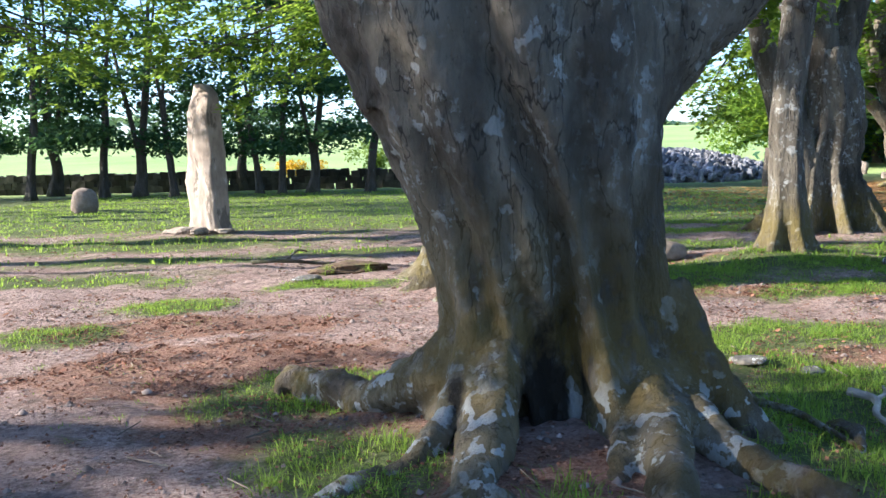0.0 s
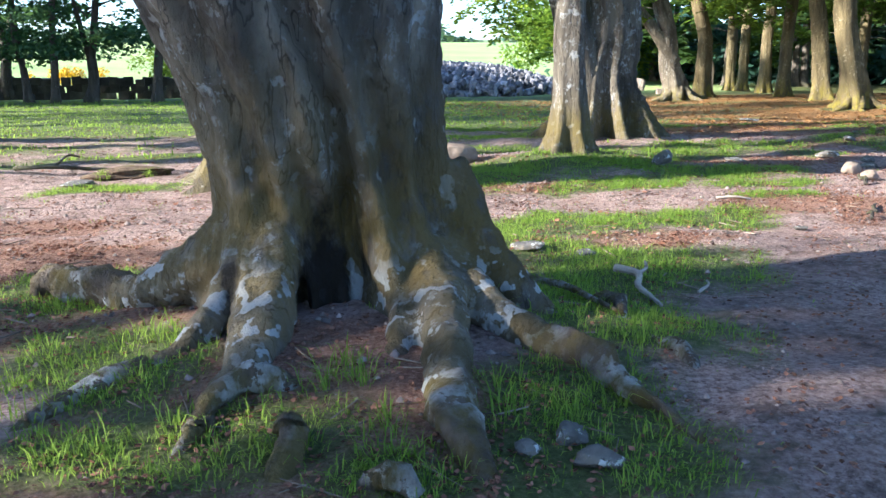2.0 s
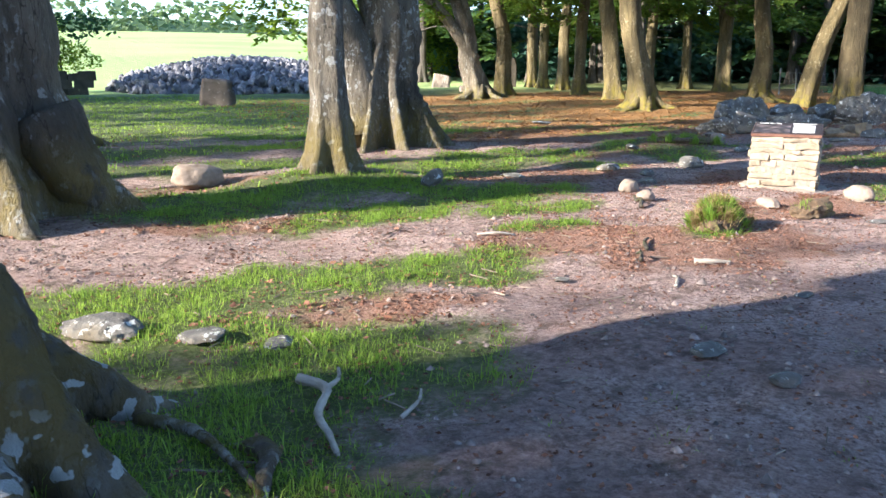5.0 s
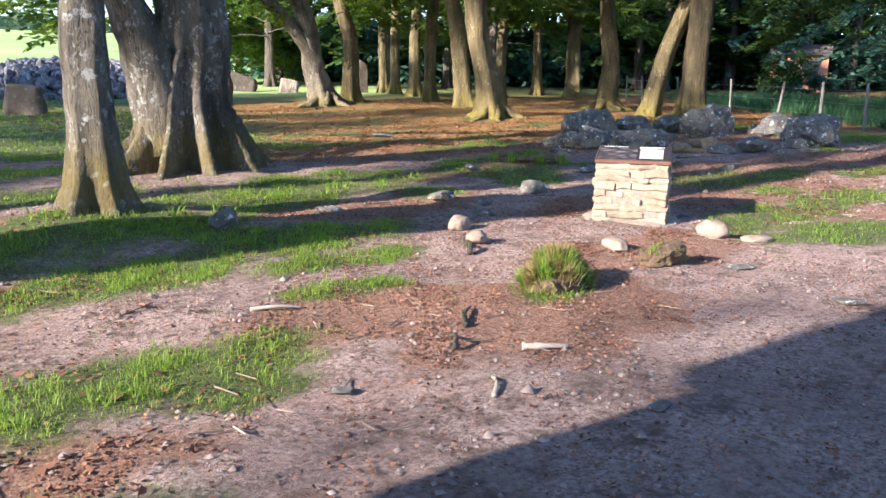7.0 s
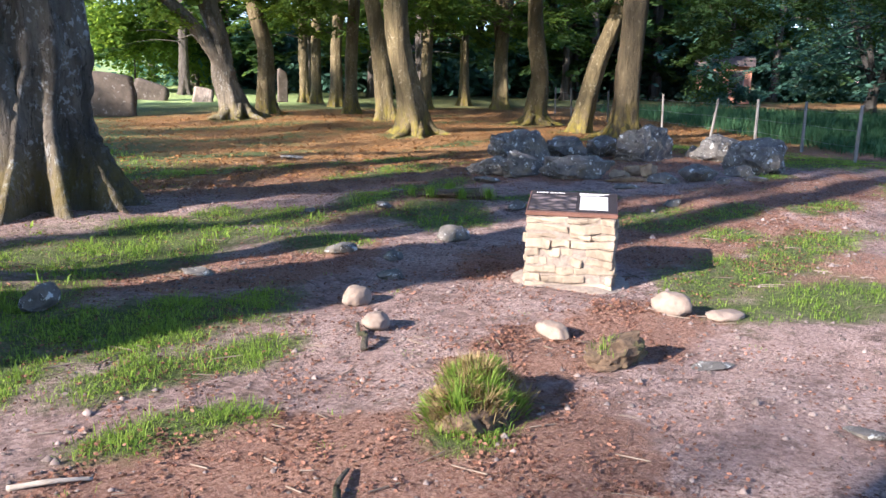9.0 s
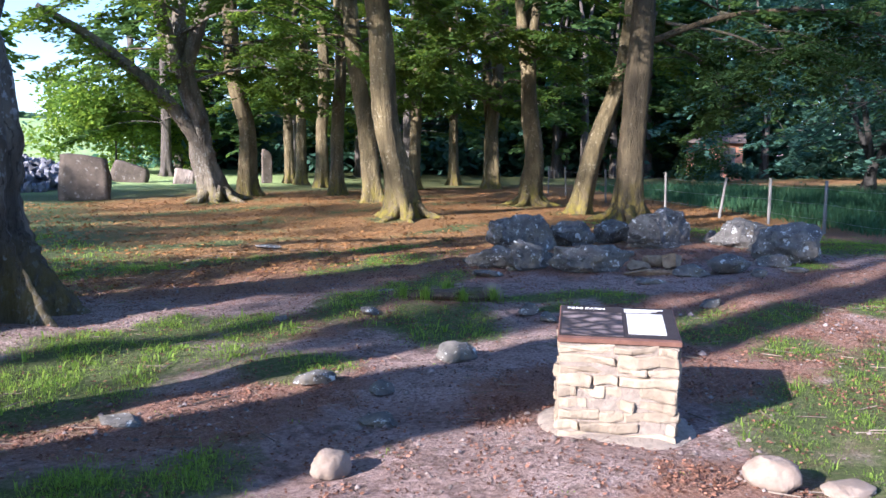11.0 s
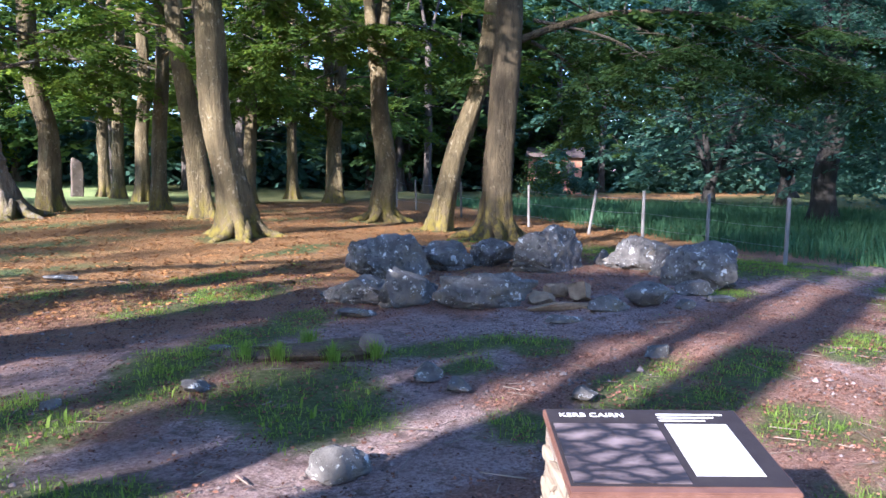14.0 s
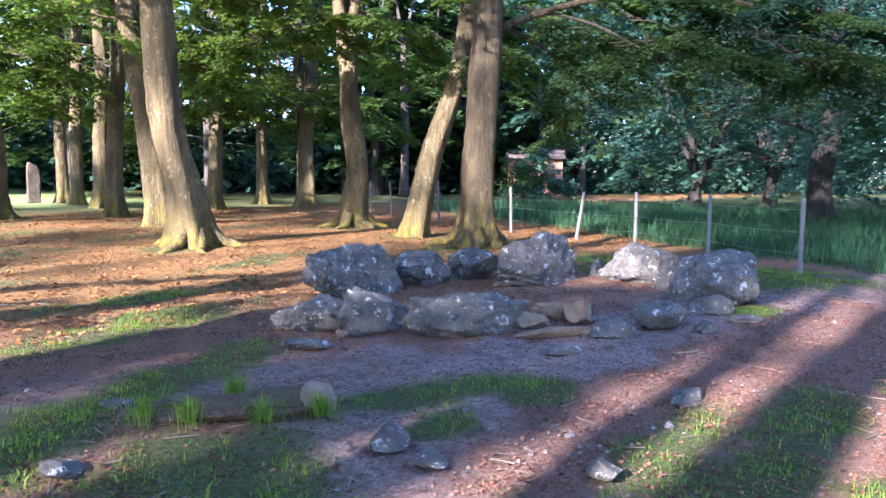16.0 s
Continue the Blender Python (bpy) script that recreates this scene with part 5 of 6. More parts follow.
def standing_stone():
    """Tall pale slab, narrowing to a rounded, slightly bent top."""
    t = thing("standing_stone", "tall pale grey standing stone, narrow and weathered", "standing stone", on(-4.62, 16.46))
    t.matrix_world = t.matrix_world @ Matrix.Scale(0.89, 4)
    bm = bmesh.new()
    bmesh.ops.create_cube(bm, size=1)
    bmesh.ops.subdivide_edges(bm, edges=bm.edges[:], cuts=15, use_grid_fill=True)
    hs, ls, rs = [0, 0.6, 1.2, 2.0, 2.6, 3.0, 3.25], [-0.45, -0.52, -0.55, -0.47, -0.40, -0.32, -0.2], [0.52, 0.46, 0.4, 0.36, 0.33, 0.3, 0.1]
    for v in bm.verts:
        h = (v.co.z + 0.5) * 3.4 - 0.15
        L, R = np.interp(h, hs, ls), np.interp(h, hs, rs)
        x = L + (R - L) * (v.co.x + 0.5)
        y = v.co.y * np.interp(h, [0, 2.6, 3.25], [0.5, 0.42, 0.2]) * (1 - 1.2 * max(0, abs(v.co.x) - 0.35))
        p = Vector((x, y, h))
        d = noise.noise(p * 1.6) * 0.07 + noise.noise(p * 5) * 0.03
        v.co = p + Vector((d * 0.6, d, 0))
    bmesh.ops.rotate(bm, verts=bm.verts, cent=(0, 0, 0), matrix=Matrix.Rotation(radians(-38), 3, "Z"))
    ob = part("slab", bm, t, mat=STONE_PALE)
    ob.data.polygons.foreach_set("use_smooth", [True] * len(ob.data.polygons))


standing_stone()
rock("stone", "small pointed pale stone on the lawn", -10.95, 25.4, (0.62, 0.5, 0.75), 91, STONE_WARM)
for k, (x, y, a, b, c) in enumerate([(-5.05, 16.1, 0.5, 0.3, 0.14), (-4.7, 15.95, 0.4, 0.28, 0.14), (-4.25, 16.1, 0.42, 0.3, 0.12), (-5.35, 16.25, 0.3, 0.22, 0.1)]):
    rock("stone", "packing stone at the foot of the standing stone", x, y, (a, b, c), 95 + k, STONE_PALE, k * 50, group="packing stones")


def slab_stone(label, x, y, w, d, h, rz, mat, seed, lean=0.0):
    """An upright slab with broken top corners."""
    bm = bmesh.new()
    bmesh.ops.create_cube(bm, size=1)
    bmesh.ops.subdivide_edges(bm, edges=bm.edges[:], cuts=7, use_grid_fill=True)
    for v in bm.verts:
        p = v.co
        top = max(0, p.z) * 2
        q = Vector((p.x * w * (1 - 0.12 * top), p.y * d, (p.z + 0.5) * h - 0.1))
        q.z -= top * h * (0.10 * (p.x + 0.5) + 0.25 * max(0, abs(p.x) - 0.36))
        q += Vector((1, 1, 0.5)) * noise.noise(q * 2.2 + Vector((seed, 0, 0))) * 0.06
        v.co = q
    me = bpy.data.meshes.new("slab_stone")
    bm.to_mesh(me)
    bm.free()
    me.materials.append(mat)
    me.polygons.foreach_set("use_smooth", [True] * len(me.polygons))
    ob = new("slab_stone", me)
    ob.matrix_world = pose(*on(x, y), 0, lean, rz)
    return tagged(ob, label, "standing stone", "slab stones")


slab_stone("broad brown upright slab before the cairn", 7.0, 30.6, 1.1, 0.35, 1.05, -25, STONE_SLAB, 1)
slab_stone("square brown upright slab on the lawn", 14.4, 34.9, 1.65, 0.4, 1.75, -30, STONE_SLAB, 2)
slab_stone("pale upright slab beyond the lawn", 22.0, 44.0, 1.0, 0.3, 0.85, -30, STONE_PALE, 3, 8)
slab_stone("small pale block stone on the lawn", 20.0, 37.3, 0.4, 0.3, 0.4, -20, STONE_PALE, 4)
slab_stone("tall grey pillar stone at the wood edge", 26.0, 43.0, 0.5, 0.4, 1.9, -20, STONE_SLAB, 5)
slab_stone("broken dark slab by the cairn", 20.4, 47.0, 1.8, 0.5, 1.1, -30, STONE_SLAB, 6, 14)


def stone_heap(name, label, cx, cy, a, b, h, n, seed, mat, size=0.4):
    """A heap of loose stones: one core mound under a skin of single stones."""
    t = thing(name, label, "cairn", on(cx, cy))
    rng = random.Random(seed)
    core_v, core_f, ring = [], [], 28
    for i in range(7):
        f = i / 6
        for s in range(ring):
            ang = 6.283 * s / ring
            k = math.cos(f * math.pi / 2) if i < 6 else 0.02
            core_v.append((a * k * math.cos(ang) * 0.96, b * k * math.sin(ang) * 0.96, -0.3 + h * 0.98 * min(1, (f * 1.25)) ** 0.9))
    for i in range(6):
        for s in range(ring):
            p, q = i * ring + s, i * ring + (s + 1) % ring
            core_f.append((p, q, q + ring, p + ring))
    part("core", mesh_of("core", core_v, core_f, mat), t)
    verts, faces = [], []
    shapes = []
    for k in range(5):
        bm = bmesh.new()
        bmesh.ops.create_icosphere(bm, subdivisions=1, radius=1)
        shapes.append(([v.co * (1 + 0.3 * noise.noise(v.co * 1.5 + Vector((k * 4, 0, 0)))) for v in bm.verts], [[v.index for v in f.verts] for f in bm.faces]))
        bm.free()
    pieces = [mesh_of("stone", vs, fs, mat, smooth=False) for vs, fs in shapes]
    single = 0
    for _ in range(n):
        ang, f = rng.uniform(0, 6.283), rng.uniform(0, 1) ** 0.8
        k = math.cos(f * math.pi / 2)
        p = Vector((a * k * math.cos(ang), b * k * math.sin(ang), h * min(1, f * 1.25) ** 0.9 - 0.12))
        pick = rng.randrange(len(shapes))
        vs, fs = shapes[pick]
        turn = Euler((rng.uniform(0, 6), rng.uniform(0, 6), rng.uniform(0, 6)))
        rot = turn.to_matrix()
        sc = Vector((rng.uniform(0.6, 1.3), rng.uniform(0.5, 1), rng.uniform(0.4, 0.8))) * size / 2 * rng.uniform(0.6, 1.3)
        if single < 300 and math.sin(ang) < -0.3 and math.cos(ang) < 0.5:
            single += 1
            part("stone", pieces[pick], t).matrix_local = Matrix.LocRotScale(p, turn, sc)
            continue
        base = len(verts)
        verts += [p + rot @ Vector((v.x * sc.x, v.y * sc.y, v.z * sc.z)) for v in vs]
        faces += [[base + q for q in g] for g in fs]
    tagged(part("loose_stone_skin", mesh_of("loose_stone_skin", verts, faces, mat, smooth=False), t, "loose grey stones"), kind="stuff")


stone_heap("cairn", "wide low cairn of loose blue-grey stones", 11.9, 47.5, 7.1, 6.4, 1.65, 2400, 8, CAIRN, 0.5)


# the dark dry-stone wall along the field
def field_wall():
    t = thing("field_wall", "long dark dry-stone field wall", "wall", (0, 0, 0), kind="structure")
    rng = random.Random(9)
    verts, faces = [], []
    for x0 in np.arange(-60, 3.5, 0.42):
        for lay in range(3):
            x, y = x0 + rng.uniform(-0.1, 0.1) + lay * 0.2, 43.5 - 0.05 * x0 + rng.uniform(-0.08, 0.08)
            z = float(height(x, y)) + lay * 0.33
            w, d, h = rng.uniform(0.36, 0.5), rng.uniform(0.45, 0.6) - lay * 0.05, rng.uniform(0.33, 0.42)
            base = len(verts)
            for dx, dy, dz in itertools.product((-0.5, 0.5), (-0.5, 0.5), (-0.1, 1)):
                verts.append((x + dx * w * rng.uniform(0.85, 1.1), y + dy * d * rng.uniform(0.85, 1.1), z + dz * h * rng.uniform(0.85, 1.1)))
            faces += [[base + j for j in g] for g in ((0, 1, 3, 2), (4, 6, 7, 5), (0, 4, 5, 1), (2, 3, 7, 6), (0, 2, 6, 4), (1, 5, 7, 3))]
    tagged(part("wall_stones", mesh_of("wall_stones", verts, faces, WALL_DARK, smooth=False), t), kind="stuff")


import itertools
field_wall()


# ---------------------------------------------------------------- the stone plinth with its panel
def plinth():
    ang = math.degrees(math.atan2(-0.56, 0.46))
    mx, my = 8.84, 7.90
    t = thing("information_plinth", "square cream stone plinth with a tilted information panel", "plinth", on(mx, my, -0.02), ang)
    w, dep, hf, hb = 0.72, 0.62, 0.60, 0.70
    bm = bmesh.new()
    bmesh.ops.create_cube(bm, size=1)
    for v in bm.verts:
        back = v.co.y > 0
        v.co = Vector((v.co.x * (w - 0.014), (v.co.y + 0.5) * (dep - 0.014) + 0.007, 0 if v.co.z < 0 else (hb if back else hf) - 0.005))
    part("core", bm, t, "mortar core", MORTAR)
    foot = part("base", rock_mesh("base", (0.78, 0.68, 0.12), 3, MORTAR, 3, 0.1, 0.9), t, "rough mortar footing")
    foot.matrix_local = pose(0, dep / 2, -0.01)
    rng = random.Random(4)

    def block(x0, x1, z0, z1, face):
        bm = bmesh.new()
        bmesh.ops.create_cube(bm, size=1)
        g, dd = 0.003, 0.10
        for v in bm.verts:
            v.co = Vector((v.co.x * (x1 - x0 - 2 * g), v.co.y * dd, v.co.z * (z1 - z0 - 2 * g)))
        bmesh.ops.bevel(bm, geom=bm.edges[:], offset=0.014, segments=2, affect="EDGES", profile=0.6)
        bmesh.ops.subdivide_edges(bm, edges=[q for q in bm.edges if q.calc_length() > 0.05], cuts=2, use_grid_fill=True)
        s = rng.uniform(0, 50)
        for v in bm.verts:
            v.co += Vector((1, 1.2, 1)) * noise.noise(v.co * 9 + Vector((s, 0, 0))) * 0.022 + Vector((0, 1, 0.4)) * noise.noise(v.co * 26 + Vector((s, 0, 0))) * 0.008
        cx, cz = (x0 + x1) / 2, (z0 + z1) / 2
        ins = dd / 2 - rng.uniform(-0.004, 0.026)
        if face == "front":
            m = pose(cx, ins, cz)
        elif face == "back":
            m = pose(cx, dep - ins, cz, 0, 0, 180)
        elif face == "left":
            m = pose(-w / 2 + ins, cx, cz, 0, 0, 90)
        else:
            m = pose(w / 2 - ins, cx, cz, 0, 0, 90)
        bmesh.ops.transform(bm, verts=bm.verts, matrix=m)
        ob = part("stone", bm, t, mat=BLOCK)

    for face in ("front", "back", "left", "right"):
        lo, hi = (-w / 2, w / 2) if face in ("front", "back") else (0.08, dep - 0.08)
        z = 0.0
        top = hb if face == "back" else hf
        while z < top - 0.02:
            h = min(rng.choice((0.05, 0.062, 0.075, 0.095)) + rng.uniform(-0.008, 0.008), top - z)
            if top - z - h < 0.05:
                h = top - z
            x = lo
            while x < hi - 0.01:
                l = rng.uniform(0.1, 0.36)
                if hi - x - l < 0.1:
                    l = hi - x
                block(x, x + l, z, z + h, face)
                x += l
            z += h
    # tilted panel
    tilt = math.degrees(math.atan2(hb - hf, dep))
    pan = part("panel", bmesh.new(), t, "dark printed information board")
    bm = bmesh.new()
    bmesh.ops.create_cube(bm, size=1)
    for v in bm.verts:
        v.co = Vector((v.co.x * 0.74, v.co.y * 0.60, v.co.z * 0.03))
    bmesh.ops.bevel(bm, geom=bm.edges[:], offset=0.004, segments=2, affect="EDGES")
    bm.to_mesh(pan.data)
    bm.free()
    pan.data.materials.append(PANEL_EDGE)
    pan.matrix_local = pose(0, dep / 2 - 0.005, (hf + hb) / 2 + 0.018, tilt, 0, 0)

    def sheet(name, x0, x1, y0, y1, z, mat, label=""):
        me = mesh_of(name, [(x0, y0, z), (x1, y0, z), (x1, y1, z), (x0, y1, z), (x0, y0, z - 0.002), (x1, y0, z - 0.002), (x1, y1, z - 0.002), (x0, y1, z - 0.002)],
                     [(0, 1, 2, 3), (0, 4, 5, 1), (1, 5, 6, 2), (2, 6, 7, 3), (3, 7, 4, 0)], mat, False)
        return part(name, me, pan, label)

    sheet("printed_face", -0.362, 0.362, -0.262, 0.292, 0.0175, PANEL_FACE)
    sheet("printed_picture", -0.35, 0.03, -0.25, 0.17, 0.020, PANEL_PIC, "photograph of boulders")
    sheet("white_notice", 0.06, 0.29, -0.20, 0.17, 0.020, PANEL_WHITE, "plain white drawing panel")
    for k in range(3):
        sheet("text_bar", 0.05, 0.30 - 0.04 * k, 0.245 - 0.025 * k, 0.253 - 0.025 * k, 0.020, PAINT)
    cu = bpy.data.curves.new("title", "FONT")
    cu.body, cu.size, cu.extrude = "KERB CAIRN", 0.044, 0.0008
    tmp = bpy.data.objects.new("title", cu)
    scene.collection.objects.link(tmp)
    me = bpy.data.meshes.new_from_object(tmp.evaluated_get(bpy.context.evaluated_depsgraph_get()))
    bpy.data.objects.remove(tmp)
    me.materials.clear()
    me.materials.append(PAINT)
    ti = part("title", me, pan, "pale lettering")
    ti.matrix_local = pose(-0.32, 0.225, 0.0195)


plinth()


# ---------------------------------------------------------------- humps, stumps and sticks
MOSSY = material("mossy_earth", [(0.3, (0.05, 0.034, 0.022)), (0.55, (0.13, 0.088, 0.052)), (0.75, (0.21, 0.145, 0.09))], 14, 0.95, 0.8,
                 patches=[((0.12, 0.12, 0.03), 6.0, 0.52, 0.1, 0.7), ((0.04, 0.03, 0.02), 13.0, 0.56, 0.05, 0.7)], bump_scale=30)


def tuft_mesh(n, spread, h, seed, width=0.006):
    rng = np.random.default_rng(seed)
    yaw, off = rng.uniform(0, 6.283, n), np.abs(rng.normal(0, spread, n))
    p = np.stack([np.cos(yaw) * off, np.sin(yaw) * off, -0.6 * off], 1)
    yaw = yaw + rng.normal(0, 0.5, n)
    d, s = np.stack([np.cos(yaw), np.sin(yaw), 0 * yaw], 1), np.stack([-np.sin(yaw), np.cos(yaw), 0 * yaw], 1) * width / 2
    hh, lean = h * rng.uniform(0.4, 1.1, n), rng.uniform(0.1, 0.9, n)
    up = np.array([0, 0, 1.0])
    mid = p + up * (hh * 0.6)[:, None] + d * (hh * lean * 0.3)[:, None]
    tip = p + up * (hh * (1.05 - 0.35 * lean))[:, None] + d * (hh * lean * 0.9)[:, None]
    v = np.stack([p - s, p + s, mid + s * 0.8, mid - s * 0.8, tip], 1).reshape(-1, 3)
    b = np.arange(n)[:, None] * 5
    return v, np.concatenate([b + np.array([[0, 1, 2]]), b + np.array([[0, 2, 3]]), b + np.array([[3, 2, 4]])])


def hump(label, x, y, size, seed, rz, tufts):
    """A mossy hump of earth and root with grass growing on it."""
    t = thing("mossy_hump", label, "earth hump", on(x, y), rz, "mossy humps")
    body = part("hump_body", rock_mesh("hump_body", size, seed, MOSSY, 4, 0.42, 0.82), t)
    body.matrix_local = pose(0, 0, size[2] * 0.2)
    for k, (dx, dy, dz, n, h) in enumerate(tufts):
        g = part("grass_tuft", cards_mesh("grass_tuft", *tuft_mesh(n, 0.06, h, seed * 10 + k), GRASS), t, "long grass tuft")
        g.matrix_local = pose(dx, dy, dz)


def tussock(label, x, y, size, seed, rz, n):
    """A rounded hump of roots and earth, overgrown all round with leaning green and straw-coloured blades."""
    t = thing("grass_tussock", label, "grass tussock", on(x, y), rz, "mossy humps")
    body = part("hump_body", rock_mesh("hump_body", [k * 0.8 for k in size], seed, MOSSY, 4, 0.3, 0.86), t)
    body.matrix_local = pose(0, 0, size[2] * 0.16)
    rng = random.Random(seed)
    heaps = {"green_blades": ([], []), "straw_blades": ([], [])}
    for k in range(n):
        a, f = k * 2.4, rng.uniform(0.1, 1.0)
        place = pose(math.cos(a) * size[0] * 0.56 * f, math.sin(a) * size[1] * 0.56 * f, size[2] * 0.8 * math.sqrt(1 - f * f * 0.98), -32 * f * math.sin(a), 32 * f * math.cos(a), 0)
        v, q = tuft_mesh(110, 0.045, rng.uniform(0.06, 0.14), seed * 10 + k)
        vs, qs = heaps["straw_blades" if rng.uniform(0, 1) < 0.62 else "green_blades"]
        qs.append(q + sum(len(w) for w in vs))
        vs.append(v @ np.array(place.to_3x3()).T + np.array(place.translation))
    for name, mat in (("green_blades", GRASS), ("straw_blades", STRAW)):
        vs, qs = heaps[name]
        tagged(part(name, cards_mesh(name, np.concatenate(vs), np.concatenate(qs), mat), t, "long leaning grass" if mat is GRASS else "dry straw-coloured grass"), kind="stuff")


STRAW = leaf_material("straw_blade", (0.16, 0.11, 0.045), (0.34, 0.26, 0.12), (0.3, 0.24, 0.08), 0.35)
tussock("overgrown grassy tussock in the path", 6.5, 6.45, (0.62, 0.40, 0.27), 5, 25, 52)
hump("small mossy hump with a stone in the path", 7.7, 6.5, (0.36, 0.22, 0.17), 6, 0, [(-0.1, 0.0, 0.1, 70, 0.12)])
hump("low eroded earth bank with roots", 10.9, 11.75, (1.0, 0.4, 0.12), 7, -35, [(-0.3, -0.25, 0.08, 160, 0.16), (0.1, -0.3, 0.06, 160, 0.15), (0.45, -0.25, 0.05, 170, 0.16), (-0.55, -0.15, 0.08, 130, 0.14), (0.0, 0.28, 0.08, 150, 0.15)])
rock("log_end", "sunlit cut stump end in the earth bank", 11.22, 11.42, (0.15, 0.17, 0.2), 8, STONE_WARM, 20, category="stump")
hump("low mossy root hump on the lawn", -1.2, 10.6, (0.75, 0.4, 0.13), 9, 10, [(-0.3, -0.18, 0.03, 80, 0.12), (0.2, -0.2, 0.03, 80, 0.1)])


def stick(label, pts, r, mat, seed, forks=()):
    x, y, z = pts[0]
    o = Vector(on(x, y))
    t = thing("stick", label, "stick", o, group="fallen sticks")
    w = [Vector(on(px, py, pz)) - o for px, py, pz in pts]
    part("wood", mesh_of("wood", *tube(w, [r * (1 - 0.5 * k / (len(w) - 1)) for k in range(len(w))], 8, seed, 0.12), mat), t)
    for k, f in enumerate(forks):
        q = [Vector(on(px, py, pz)) - o for px, py, pz in f]
        part("twig", mesh_of("twig", *tube(q, [r * 0.7, r * 0.5, r * 0.3][:len(q)], 6, seed + k, 0.1), mat), t)


stick("bleached forked stick in the grass", [(2.22, 4.46, 0.05), (2.3, 4.32, 0.06), (2.2, 4.12, 0.05), (2.19, 3.95, 0.03), (2.17, 3.8, 0.02)], 0.022, DEADWOOD, 1, [[(2.3, 4.32, 0.06), (2.36, 4.34, 0.08), (2.38, 4.40, 0.1)]])
stick("pale broken stick on the leaf litter", [(5.42, 5.56, 0.02), (5.5, 5.48, 0.03), (5.62, 5.42, 0.02)], 0.022, DEADWOOD, 2)
stick("dark twisted stick on the path", [(6.62, 7.62, 0.02), (6.7, 7.72, 0.07), (6.72, 7.82, 0.03), (6.8, 7.95, 0.05)], 0.022, BARK_DARK, 3)
stick("short dark stick in the litter", [(5.1, 5.75, 0.02), (5.16, 5.82, 0.06), (5.2, 5.92, 0.02)], 0.018, BARK_DARK, 4)
stick("thin fallen branch on the path", [(5.4, 6.05, 0.02), (5.5, 6.2, 0.03), (5.62, 6.3, 0.02)], 0.018, BARK_DARK, 5)
stick("fallen branch on bare ground", [(-2.6, 11.2, 0.03), (-2.1, 11.0, 0.1), (-1.7, 11.1, 0.06), (-1.2, 10.9, 0.03)], 0.03, BARK_DARK, 6, [[(-2.1, 11.0, 0.1), (-2.0, 11.3, 0.2), (-1.9, 11.5, 0.15)]])
stick("thin bleached twig by the path", [(2.5, 4.0, 0.02), (2.62, 4.1, 0.03), (2.7, 4.25, 0.02)], 0.01, DEADWOOD, 7)
stick("curved surface root beside the beech", [(1.55, 4.25, 0.03), (1.72, 4.05, 0.05), (1.8, 3.8, 0.04), (1.84, 3.55, 0.02)], 0.024, BARK_ROOT, 8)
stick("thin stick in the litter", [(4.85, 5.1, 0.01), (4.95, 5.2, 0.02), (5.0, 5.3, 0.01)], 0.012, DEADWOOD, 9)
stick("grey stick on the path", [(4.45, 7.0, 0.01), (4.6, 6.92, 0.03), (4.75, 6.9, 0.01)], 0.014, DEADWOOD, 10)


# ---------------------------------------------------------------- the fence
def fence():
    t = thing("wire_fence", "old wire fence on weathered wooden posts", "fence", (0, 0, 0))
    posts = [(20.6, 10.8, 2), (22.2, 12.7, -1), (23.7, 14.7, 1), (24.2, 16.3, -14), (25.2, 18.6, 2), (26.3, 20.6, -3), (27.6, 22.6, 2), (29.2, 24.8, -4), (30.2, 26.6, 3), (31.4, 28.6, 0), (33, 31, 2)]
    tops = []
    for k, (x, y, lean) in enumerate(posts):
        z = float(height(x, y))
        v, f = tube([(0, 0, -0.2), (0, 0, 0.4), (0, 0, 1.12)], [0.038, 0.036, 0.034], 8, k, 0.06)
        ob = part("post", mesh_of("post", v, f, FENCE_WOOD), t)
        ob.matrix_local = pose(x, y, z, 0, lean, k * 20)
        tops.append(Vector((x + math.sin(radians(lean)) * 0.5, y, z)))
    for h in (0.3, 0.62, 0.95):
        for a, b in zip(tops, tops[1:]):
            m = a.lerp(b, 0.5) + Vector((0, 0, h - 0.02))
            v, f = tube([a + Vector((0, 0, h)), m, b + Vector((0, 0, h))], [0.0025] * 3, 5, 0, 0)
            part("wire", mesh_of("wire", v, f, WIRE), t)


fence()


